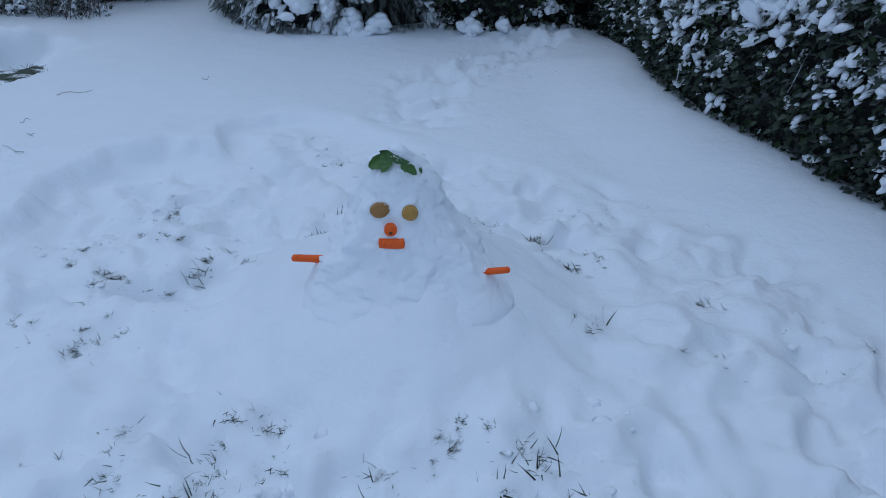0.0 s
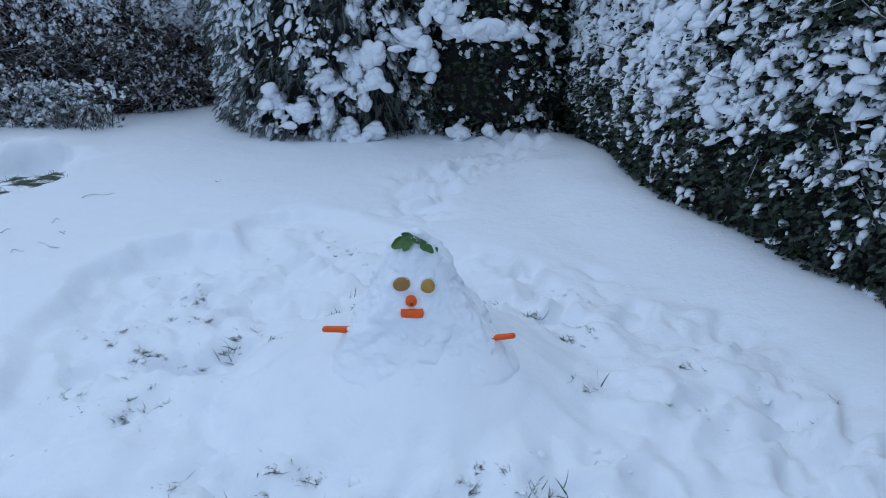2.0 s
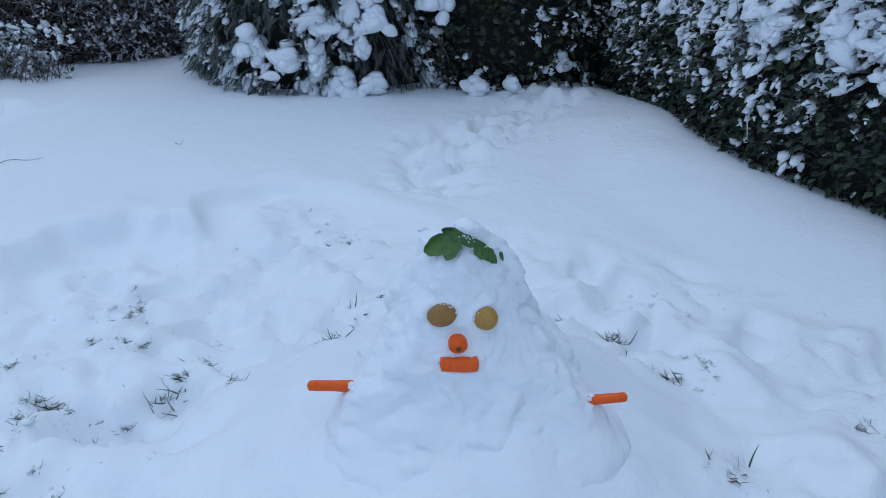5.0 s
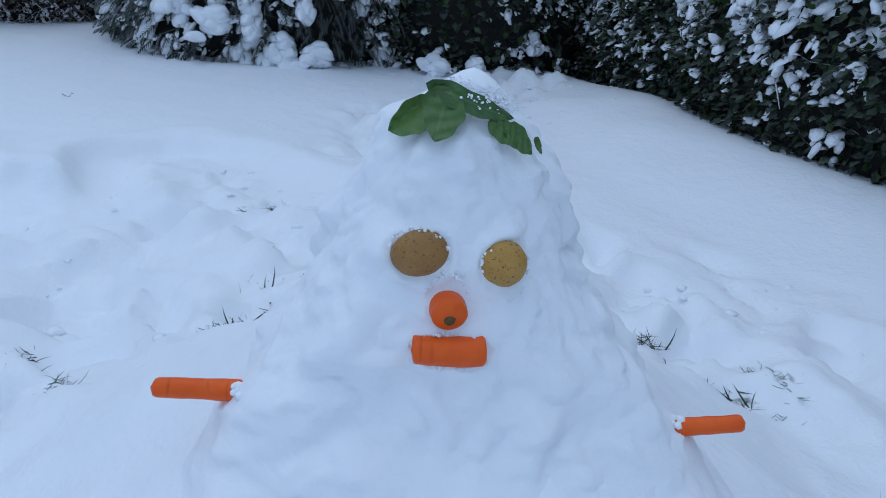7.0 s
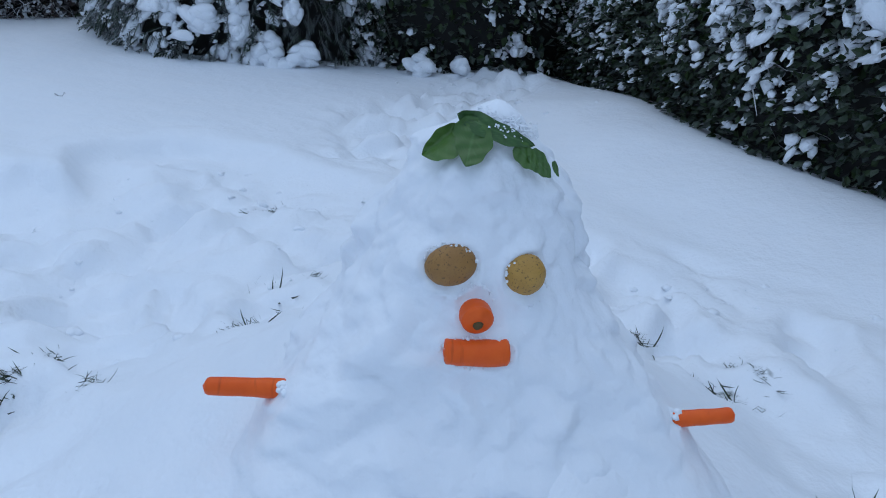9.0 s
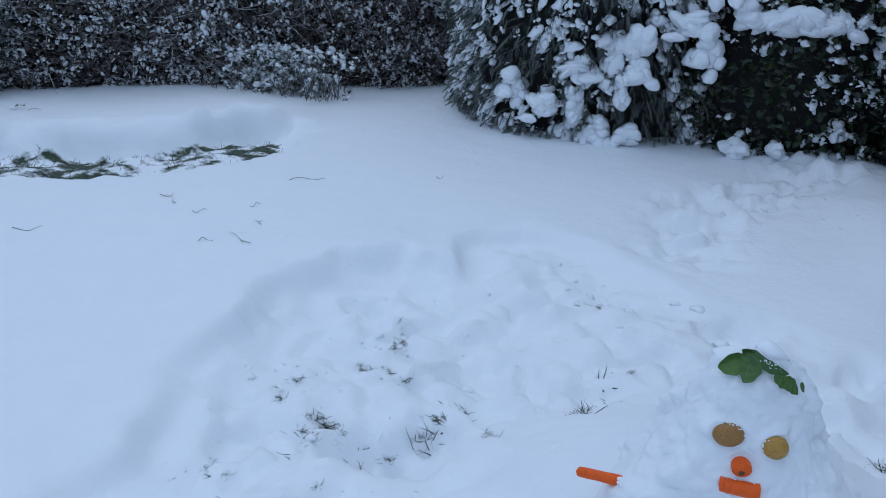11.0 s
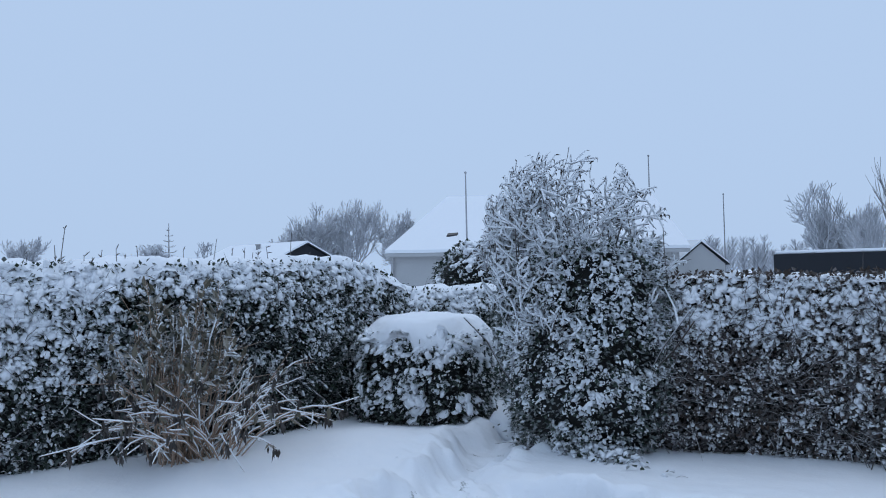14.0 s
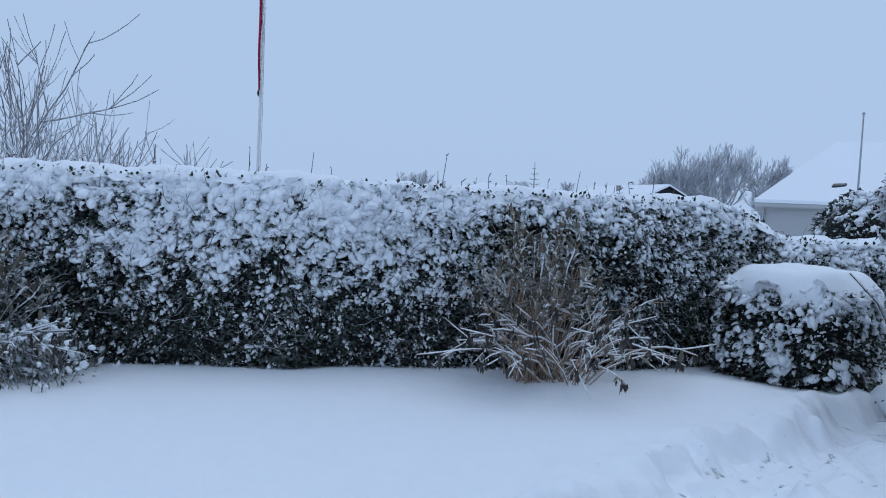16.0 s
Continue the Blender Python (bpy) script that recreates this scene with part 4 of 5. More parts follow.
cane_shrub(-7.12, 2.28, "arching shrub of tan canes with withered leaves and snow", 120, 0.92, 1.70, 501, TWIG_TAN, shift=(-0.1, -0.34))
cane_shrub(-7.05, -2.75, "tangled bare shrub with snow on its twigs", 90, 0.9, 1.6, 502, TWIG)


def low_scrub(x, y, a, b, h, seed, label):
    rng = np.random.default_rng(seed)
    top = tagged(new("low_bush"), label, "bush")
    z0 = height(x, y) - 0.05
    rods = []
    for i in range(120):
        px, py = x + rng.uniform(-a, a), y + rng.uniform(-b, b)
        d = np.array((rng.normal(0, 0.4), rng.normal(-0.2, 0.4), 1.0)) * h * rng.uniform(0.6, 1.3)
        rods.append((np.stack([np.array((px, py, z0)) + d * f + np.array((0, -0.1, -0.12)) * f * f for f in (0, 0.35, 0.7, 1)]), np.linspace(0.005, 0.002, 4)))
    solid("stalk", *tubes(rods, 3), TWIG, top, kind="stuff")
    n = 900
    P = np.stack([x + rng.normal(0, a * 0.5, n), y + rng.normal(0, b * 0.5, n), z0 + rng.uniform(0.05, 1, n) * h], 1)
    N = np.tile((0, -0.5, 0.5), (n, 1)) + rng.normal(0, 0.5, (n, 3))
    solid("foliage", *leaves_on(P, N, (0.03, 0.07), LEAF, rng), SHRUB, top, soft=False, kind="stuff")
    k = rng.uniform(0, 1, n) < 0.5
    solid("snow", *clumps_on(P[k] + np.array((0, 0, 0.02)), N[k], 0.010 + 0.045 * rng.uniform(0, 1, k.sum()) ** 1.6, rng, LUMPS), SNOW_CLUMP, top, "small clumps of snow", kind="stuff")


low_scrub(-3.38, 6.75, 0.56, 0.24, 0.42, 601, "low scrubby bush under clumps of snow")
low_scrub(-7.1, -2.2, 0.6, 0.4, 0.5, 602, "low snowy bush at the foot of the hedge")
low_scrub(-5.6, 5.02, 0.75, 0.12, 0.14, 603, "low snowy stems at the foot of the bush")

bank_of_leaves("evergreen_bush", "snowy evergreen bush behind the hedge", "bush", (-12.25, 8.35, 0.0), (0.85, 0.85, 2.35), 2.0, LAUREL, (0.05, 0.10), 3000, 700, (0.025, 0.10),
               lambda f: 0.75 + 0.0 * f, 408, waist=lambda f: np.interp(f, [0, 0.5, 0.8, 1], [0.9, 1, 0.8, 0.25]))


def bare_tree(name, x, y, label, trunk, radius, depth, seed, mat, stems=1, spread=0.7, rise=0.3, lean=0.15, forks=(3, 5), shrink=0.68, z=0.0, snow=False, sides=3, limit=99.0, thin=0.004, first=0.3):
    rng = np.random.default_rng(seed)
    top = tagged(new(name), label, "tree")
    paths = []
    for i in range(stems):
        az = rng.uniform(0, 6.28)
        paths += grow((x + 0.15 * (stems > 1) * math.cos(az), y + 0.15 * (stems > 1) * math.sin(az), z), (lean * math.cos(az), lean * math.sin(az), 1), trunk * rng.uniform(0.85, 1.1), radius, depth, rng, spread, rise, forks, shrink, 0.16, first)
    paths = [p for p in paths if p[0][-1][2] < limit]
    big = [(p, np.maximum(r, thin)) for p, r, lv in paths if lv == depth]
    rest = [(p, np.maximum(r, thin)) for p, r, lv in paths if lv < depth]
    solid("trunk", *tubes(big, 6), mat, top)
    solid("crown", *tubes(rest, sides), mat, top, kind="stuff")
    if snow:
        solid("branch_snow", *tubes(snow_on([p for p in paths if p[2] < depth], snow, snow * 0.6), 3), SNOW_CLUMP, top, "snow along the branches", kind="stuff")
    return top


# bare trees beyond the side hedge
bare_tree("bare_tree", -13.6, -4.6, "bare many-stemmed tree with steep thin branches", 1.9, 0.040, 3, 701, FROSTED, stems=6, spread=0.85, rise=0.38, lean=0.85, forks=(3, 5), limit=4.7, thin=0.0065, snow=0.008)
bare_tree("bare_tree", -16.1, -3.7, "small bare tree behind the hedge", 1.5, 0.03, 2, 702, FROSTED, stems=3, spread=0.85, rise=0.35, lean=0.4, limit=3.1, thin=0.008, snow=0.010)
# hoar-frosted trees far off
for i, (x, y, h) in enumerate([(-57.6, 19.4, 5.4), (-56.6, 22.0, 7.5), (-55.2, 25.4, 8.0), (-54.0, 28.4, 7.7), (-60.5, 2.6, 5.0), (-59.0, 14.4, 4.7), (-57.9, 10.4, 4.4), (-30.0, 47.4, 7.4), (-27.5, 47.6, 5.6)]):
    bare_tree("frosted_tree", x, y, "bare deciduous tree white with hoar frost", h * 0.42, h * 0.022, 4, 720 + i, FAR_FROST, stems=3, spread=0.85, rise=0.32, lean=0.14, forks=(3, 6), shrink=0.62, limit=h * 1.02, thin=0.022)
bare_tree("bare_tree", -20.9, 41.0, "tall bare tree with upright frosted twigs", 3.0, 0.11, 3, 741, FROSTED, stems=5, spread=0.5, rise=0.55, lean=0.22, forks=(3, 5), limit=7.6, thin=0.013)
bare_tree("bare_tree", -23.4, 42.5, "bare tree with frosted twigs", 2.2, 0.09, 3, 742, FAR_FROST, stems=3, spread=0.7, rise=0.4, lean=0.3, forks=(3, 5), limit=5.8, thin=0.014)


def far_wood():
    """A row of slender frosted trees on the horizon."""
    rng = np.random.default_rng(88)
    paths = []
    for i in range(64):
        f = i / 63
        x, y = -80 + 30 * f + rng.normal(0, 2), 76 + 26 * f + rng.normal(0, 3)
        h = 4.8 + 1.3 * math.sin(f * 19) + rng.uniform(-0.8, 1.0)
        paths.append((np.array([(x, y, 0), (x, y, h * 0.5), (x, y, h)]), np.array((0.14, 0.1, 0.03))))
        for _ in range(60):
            z = rng.uniform(0.15, 0.95) * h
            az, ln = rng.uniform(0, 6.28), (h - z) * 0.35 + 0.5
            e = np.array((x + 0.8 * ln * math.cos(az), y + 0.8 * ln * math.sin(az), z + ln))
            paths.append((np.array([(x, y, z), (np.array((x, y, z)) + e) / 2 + rng.normal(0, 0.08, 3), e]), np.array((0.06, 0.05, 0.03))))
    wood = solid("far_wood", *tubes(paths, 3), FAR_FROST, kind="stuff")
    tagged(wood, "distant row of frosted slender trees", "wood")


far_wood()


def fir(x, y, h, seed):
    rng = np.random.default_rng(seed)
    top = tagged(new("young_fir"), "thin young fir with sparse frosted tiers", "tree")
    solid("trunk", *tubes([(np.array([(x, y, 0), (x, y, h * 0.6), (x, y, h)]), np.array((0.09, 0.06, 0.02)))], 5), FROSTED, top)
    rods = []
    for z in np.arange(0.5, h * 0.95, 0.42):
        for k in range(6):
            az, ln = rng.uniform(0, 6.28), (h - z) * 0.22 + 0.1
            a = np.array((x, y, z))
            rods.append((np.stack([a, a + np.array((math.cos(az), math.sin(az), 0.05)) * ln * 0.6, a + np.array((math.cos(az), math.sin(az), 0.25)) * ln]), np.array((0.03, 0.026, 0.014))))
    solid("tiers", *tubes(rods, 3), FROSTED, top, kind="stuff")


fir(-59.5, 11.95, 6.1, 1)


# ---- neighbouring houses and flagpoles ----
def make_plain(name, a, b, scale, rough, bump=0.2, metal=0.0):
    m, n, l, p = material(name)
    f1, f2 = noise_node(n, l, scale, 5), noise_node(n, l, scale * 9, 4)
    l.new(mixed(n, l, maths(n, l, "MULTIPLY", maths(n, l, "ADD", f1, f2), 0.5), a, b), p.inputs["Base Color"])
    p.inputs["Roughness"].default_value, p.inputs["Metallic"].default_value = rough, metal
    relief(n, l, p, (f2, bump, 0.004))
    return m


RENDER_GREY = make_plain("grey_render", (0.40, 0.41, 0.42), (0.50, 0.50, 0.50), 1.5, 0.85)
PALE_PANEL = make_plain("pale_panel", (0.46, 0.46, 0.45), (0.56, 0.56, 0.55), 2.0, 0.6)
BLACK_WOOD = make_plain("black_timber", (0.006, 0.008, 0.012), (0.016, 0.020, 0.028), 3.0, 0.8)
TAN_BRICK = make_plain("tan_brick", (0.26, 0.19, 0.10), (0.36, 0.27, 0.15), 8.0, 0.85)
DARK_PANE = make_plain("dark_pane", (0.012, 0.014, 0.018), (0.02, 0.024, 0.03), 1.0, 0.12, 0.02)
POLE_WHITE = make_plain("white_pole", (0.62, 0.62, 0.62), (0.74, 0.74, 0.74), 6.0, 0.4)
POLE_GREY = make_plain("grey_pole", (0.24, 0.24, 0.25), (0.34, 0.34, 0.35), 6.0, 0.5)
POLE_LIGHT = make_plain("pale_grey_pole", (0.30, 0.30, 0.32), (0.42, 0.42, 0.44), 6.0, 0.5)
FLAG_RED = make_plain("red_cloth", (0.36, 0.02, 0.05), (0.46, 0.03, 0.06), 12.0, 0.8)
FLAG_WHITE = make_plain("white_cloth", (0.7, 0.7, 0.72), (0.78, 0.78, 0.8), 12.0, 0.8)


def block(x0, x1, y0, y1, z0, z1, bevel=0.0):
    bm = bmesh.new()
    bmesh.ops.create_cube(bm, size=1, matrix=Matrix.Translation(((x0 + x1) / 2, (y0 + y1) / 2, (z0 + z1) / 2)) @ Matrix.Diagonal((x1 - x0, y1 - y0, z1 - z0, 1)))
    if bevel:
        bmesh.ops.bevel(bm, geom=bm.edges[:], offset=bevel, segments=3, affect="EDGES", profile=0.6)
    return bm


def hull(points):
    bm = bmesh.new()
    for p in points:
        bm.verts.new(p)
    bmesh.ops.convex_hull(bm, input=bm.verts[:])
    bmesh.ops.dissolve_limit(bm, angle_limit=0.02, verts=bm.verts[:], edges=bm.edges[:])
    return bm


def house(name, label, x, y, turn, length, width, eave, ridge, wall_mat, verge_mat, over=0.4, inset0=0.0, inset1=0.0, snow=0.2, fascia=0.22):
    """A gabled house; local x runs along the front eave from its corner, y goes back."""
    top = thing(name, x, y, 0, label, "house", turn=turn)
    L, W, m = length, width, width / 2
    slope = (ridge - eave) / m
    body = hull([(over, over, 0), (L - over, over, 0), (over, W - over, 0), (L - over, W - over, 0), (over, over, eave - 0.1), (L - over, over, eave - 0.1), (over, W - over, eave - 0.1), (L - over, W - over, eave - 0.1),
                 (max(over, inset0), m, ridge - 0.3), (L - max(over, inset1), m, ridge - 0.3)])
    part("wall", body, wall_mat, top)
    for nm, y0, y1 in (("roof_slope", 0.0, m), ("roof_slope", W, m)):
        t = 0.14
        part(nm, hull([(0, y0, eave - t), (L, y0, eave - t), (0, y0, eave), (L, y0, eave), (inset0, y1, ridge - t), (L - inset1, y1, ridge - t), (inset0, y1, ridge), (L - inset1, y1, ridge)]), verge_mat, top)
        e = 0.05 if y0 == 0 else -0.05
        sn = part("roof_snow", hull([(0.02, y0 - e, eave + 0.02), (L - 0.02, y0 - e, eave + 0.02), (0.02, y0 - e, eave + snow * 0.75), (L - 0.02, y0 - e, eave + snow * 0.75), (0.1, y0 + e, eave + snow), (L - 0.1, y0 + e, eave + snow),
                                     (inset0, y1, ridge + 0.02), (L - inset1, y1, ridge + 0.02), (inset0 + 0.1, y1, ridge + snow), (L - inset1 - 0.1, y1, ridge + snow)]), SNOW, top, "thick smooth snow on the roof")
    part("fascia", block(0.02, L - 0.02, -0.03, 0.03, eave - fascia, eave + 0.01), verge_mat, top)
    return top


def pane(parent, x0, x1, z0, z1, y, mat, frame_mat):
    f = part("window", block(x0, x1, y - 0.05, y + 0.03, z0, z1, 0.01), frame_mat, parent)
    part("pane", block(x0 + 0.06, x1 - 0.06, y - 0.07, y - 0.055, z0 + 0.06, z1 - 0.06), mat, f)


# the long house with the broad snowy roof
far_house = house("house", "dark timber house with pale panels and broad snowy roof", -14.3, 27.5, 4, 15, 8.2, 2.62, 5.3, BLACK_WOOD, BLACK_WOOD, over=0.5, snow=0.24, fascia=0.3)
for x0 in (0.95, 4.6, 8.2):
    part("panel", block(x0, x0 + 2.0, 0.40, 0.47, 0.3, 2.2), PALE_PANEL, far_house, "pale grey wall panel")
part("corner_pier", block(0.52, 0.93, 0.38, 0.47, 0.0, 2.3, 0.01), TAN_BRICK, far_house, "tan brick pier")
pane(far_house, 3.1, 4.4, 0.9, 2.15, 0.47, DARK_PANE, BLACK_WOOD)

carport = thing("carport", -16.2, 22.9, 0, "low black carport with a flat snow-covered roof", "carport", turn=31)
part("roof", block(0, 4.3, 0, 3.2, 1.98, 2.2, 0.02), BLACK_WOOD, carport)
part("fascia", block(-0.02, 4.32, -0.04, -0.003, 1.5, 2.19, 0.008), BLACK_WOOD, carport, "deep black timber fascia")
part("roof_snow", block(0.03, 4.27, 0.03, 3.17, 2.2, 2.31, 0.04), SNOW, carport, "even layer of snow", soft=True)
part("back_wall", block(0.1, 4.2, 3.0, 3.1, 0, 1.98), BLACK_WOOD, carport)
for px, py in ((0.1, 0.1), (4.05, 0.1), (2.1, 0.1)):
    part("post", block(px, px + 0.12, py, py + 0.12, 0, 1.98, 0.01), BLACK_WOOD, carport)

# the grey gabled shed: its ridge runs back along local x, the gable faces the lawn
def shed(name, label, x, y, turn, length, width, eave, ridge, wall_mat, snow=0.16):
    top = thing(name, x, y, 0, label, "shed", turn=turn)
    L, m = length, width / 2
    part("wall", hull([(0.08, -m + 0.2, 0), (0.08, m - 0.2, 0), (L, -m + 0.2, 0), (L, m - 0.2, 0), (0.08, -m + 0.2, eave), (0.08, m - 0.2, eave), (L, -m + 0.2, eave), (L, m - 0.2, eave), (0.08, 0, ridge - 0.08), (L, 0, ridge - 0.15)]), wall_mat, top)
    for s in (-1, 1):
        part("roof_slope", hull([(0, s * m, eave - 0.05), (L, s * m, eave - 0.05), (0, s * m, eave), (L, s * m, eave), (0, 0, ridge - 0.05), (L, 0, ridge - 0.05), (0, 0, ridge), (L, 0, ridge)]), BLACK_WOOD, top)
        part("roof_snow", hull([(0.02, s * m, eave + 0.01), (L, s * m, eave + 0.01), (0.04, s * m * 0.98, eave + snow), (L, s * m * 0.98, eave + snow), (0.02, 0, ridge + 0.01), (L, 0, ridge + 0.01), (0.04, 0, ridge + snow), (L, 0, ridge + snow)]), SNOW, top, "thick snow on the roof")
    return top


shed("garden_shed", "grey gabled shed with a snowy roof", -23.7, 28.35, 170, 6, 3.1, 2.0, 3.02, RENDER_GREY, 0.1)
black_shed = shed("black_shed", "black gabled shed with a snowy roof", -30.4, 12.0, 200, 5.5, 3.6, 2.45, 3.22, BLACK_WOOD, 0.09)
solid("flue", *tubes([(np.array([(2.6, 0.6, 2.6), (2.6, 0.6, 3.15), (2.6, 0.6, 3.25)]), np.array((0.1, 0.1, 0.13)))], 10), POLE_GREY, black_shed, "dark metal flue")

grey_house = house("house", "pale grey house with a snowy hipped roof", -28.3, 14.5, 63.2, 13, 8.2, 2.66, 5.25, RENDER_GREY, RENDER_GREY, over=0.35, inset0=2.9, inset1=0.0, snow=0.2, fascia=0.12)
roof_window = part("roof_window", hull([(2.62 + a, 0.80 + b, 3.30 + 0.61 * b + c) for a, b, c in ((0.0, 0.05, 0), (0.12, -0.02, 0), (0.5, 0.1, 0), (0.62, 0.26, 0), (0.42, 0.36, 0), (0.1, 0.24, 0), (0.05, 0.06, 0.1), (0.5, 0.14, 0.1), (0.55, 0.27, 0.1), (0.12, 0.22, 0.1))]), DARK_PANE, grey_house, "roof window partly free of snow")
part("downpipe", block(0.36, 0.44, 0.26, 0.34, 0, 2.5, 0.02), POLE_GREY, grey_house, "grey rain pipe")
part("seam", block(2.4, 2.46, 0.31, 0.36, 0, 2.5), POLE_GREY, grey_house)


def flagpole(x, y, top_z, r, label, mat):
    ob = thing("flagpole", x, y, 0, label, "flagpole", "flagpoles of the gardens")
    solid("pole", *tubes([(np.array([(0, 0, 0), (0, 0, top_z * 0.6), (0, 0, top_z)]), np.array((r, r * 0.85, r * 0.6)))], 8), mat, ob)
    V, F = ico(2)
    solid("finial", V * r * 1.3 + np.array((0, 0, top_z + r * 0.6)), F, mat, ob)
    return ob


flagpole(-22.58, 14.89, 5.3, 0.038, "white flagpole with a bare top", POLE_LIGHT)
flagpole(-27.6, 29.2, 7.56, 0.045, "slim grey flagpole behind the bush", POLE_GREY)
flagpole(-28.09, 35.46, 5.89, 0.04, "slim grey flagpole far behind the hedge", POLE_GREY)
pennant_pole = flagpole(-22.3, -3.10, 8.85, 0.05, "white flagpole with a furled red and white pennant", POLE_WHITE)


def hanging(name, dy, w, z0, z1, mat, taper=0.62):
    """A furled strip of cloth hanging beside the pole, with folds."""
    n, m = 44, 9
    f, g = np.meshgrid(np.linspace(0, 1, n), np.linspace(0, 1, m), indexing="ij")
    wide = w * (1 - taper * f) * smooth(-0.03, 0.06, f)
    y = dy * (1 - 0.35 * f) + (g - 0.5) * wide + 0.012 * np.sin(f * 8)
    x = 0.09 + 0.035 * np.sin(g * 9 + f * 10) * (1 - 0.4 * f)
    z = z0 - f * (z0 - z1)
    i, j = np.meshgrid(np.arange(n - 1), np.arange(m - 1), indexing="ij")
    F = np.stack([i * m + j, i * m + j + 1, (i + 1) * m + j + 1, (i + 1) * m + j], -1).reshape(-1, 4)
    V = np.stack([x.ravel(), y.ravel(), z.ravel()], 1)
    back = V + np.array((0.012, 0, 0))
    solid(name, np.concatenate([V, back]), np.concatenate([F, F[:, ::-1] + len(V)]), mat, pennant_pole)


hanging("pennant_red", -0.075, 0.115, 7.95, 4.85, FLAG_RED)
hanging("pennant_white", 0.005, 0.075, 7.7, 5.0, FLAG_WHITE, 0.45)
solid("strap", *tubes([(np.array([(0.08, -0.05, 8.7), (0.085, -0.085, 8.3), (0.09, -0.07, 7.9)]), np.array((0.02, 0.035, 0.03)))], 6), BLACK_WOOD, pennant_pole, "dark furled top strap")
solid("strap_end", *tubes([(np.array([(0.09, -0.045, 4.87), (0.09, -0.06, 4.78), (0.09, -0.05, 4.68)]), np.array((0.02, 0.03, 0.012)))], 6), BLACK_WOOD, pennant_pole)
solid("halyard", *tubes([(np.array([(0.09, 0.07, 1.2), (0.09, 0.085, 4.0), (0.06, 0.03, 8.6)]), np.array((0.006, 0.006, 0.006)))], 4), POLE_GREY, pennant_pole, "thin halyard rope")


# ---- the snow figure and what is stuck into it ----
FX, FY = -0.06, 2.18
Z_OF = np.array([0.02, 0.08, 0.12, 0.155, 0.185, 0.23, 0.28, 0.34, 0.40, 0.49, 0.55, 0.60, 0.65, 0.67, 0.70, 0.72, 0.737, 0.750, 0.759, 0.763])
R_OF = np.array([0.46, 0.455, 0.45, 0.44, 0.425, 0.390, 0.347, 0.276, 0.228, 0.172, 0.140, 0.121, 0.100, 0.092, 0.070, 0.052, 0.037, 0.023, 0.011, 0.0])


def girth(z):
    """How much broader than deep the figure is."""
    return np.interp(z, [0.12, 0.30, 0.42, 0.49, 0.55, 0.60, 0.67, 0.74], [1.0, 1.0, 1.05, 1.07, 1.14, 1.165, 1.17, 1.10])


def axis_x(z):
    return np.interp(z, [0.2, 0.30, 0.42, 0.49, 0.60, 0.763], [-0.045, -0.04, -0.05, -0.062, -0.070, -0.066])


def middle(z):
    """The figure leans forward: the y of its axis."""
    return np.interp(z, [0.0, 0.4, 0.5, 0.6, 0.7, 0.757], [2.19, 2.175, 2.152, 2.135, 2.108, 2.094])


def squareness(c, s, z):
    p = 2 + 0.9 * smooth(0.08, 0.45, z) * smooth(0.62, 0.5, z)
    return (np.abs(c) ** p + np.abs(s) ** p) ** (-1 / p)


th = np.linspace(0, 2 * math.pi, 320, endpoint=False)
lev = np.concatenate([np.linspace(0.05, 0.23, 70), np.linspace(0.234, 0.70, 110), np.linspace(0.703, 0.763, 24)])
T, Z = np.meshgrid(th, lev, indexing="ij")
nx_, ny_ = np.cos(T), np.sin(T)
R = np.interp(Z, Z_OF, R_OF) * squareness(nx_, ny_, Z)
broad = girth(Z)
X, Y = FX + R * nx_, FY + R * ny_
pillow = np.abs(fbm(X * 7, Y * 7, Z * 7, 301, 2)) - 0.27
bump = 0.044 * pillow + 0.030 * (np.abs(fbm(X * 17, Y * 17, Z * 17, 302)) - 0.27) + 0.005 * fbm(X * 42, Y * 42, Z * 42, 303)
face = np.exp(-(((X + 0.07) / 0.09) ** 2 + ((Z - 0.54) / 0.08) ** 2)) * (Y < FY)
bump = bump * (0.40 + 0.60 * smooth(0.24, 0.42, Z)) * (1 - 0.40 * face) * smooth(0.763, 0.70, Z)
XS = axis_x(Z) + broad * R * nx_
for ex, ez, rx, rz in ((-0.115, 0.583, 0.0305, 0.0262), (-0.028, 0.576, 0.025, 0.0262), (-0.0865, 0.538, 0.0205, 0.0205), (-0.08, 0.491, 0.040, 0.0165)):
    d = np.hypot((XS - ex) / rx, (Z - ez) / rz)
    bump = np.where(ny_ < 0, bump * smooth(0.7, 1.25, d) + (0.0045 if rx > 0.022 else 0.0) * np.exp(-((d - 1.18) / 0.13) ** 2), bump)
for aim, at_z, swell in ((math.atan2(-0.125, -0.22), 0.392, 0.046), (math.atan2(-0.155, 0.211), 0.362, 0.036)):
    turned = (T - aim + math.pi) % (2 * math.pi) - math.pi
    bump = bump + swell * np.exp(-(turned / 0.30) ** 2 - ((Z - at_z + 0.02) / 0.085) ** 2)
R2 = np.maximum(R + bump * smooth(0, 0.05, R), 0)
X, Y = axis_x(Z) + broad * R2 * nx_, middle(Z) + R2 * ny_
m = len(lev)
i, j = np.meshgrid(np.arange(len(th)), np.arange(m - 1), indexing="ij")
i2 = (i + 1) % len(th)
F = np.stack([i * m + j, i2 * m + j, i2 * m + j + 1, i * m + j + 1], -1).reshape(-1, 4)
low = smooth(0.36, 0.06, Z)
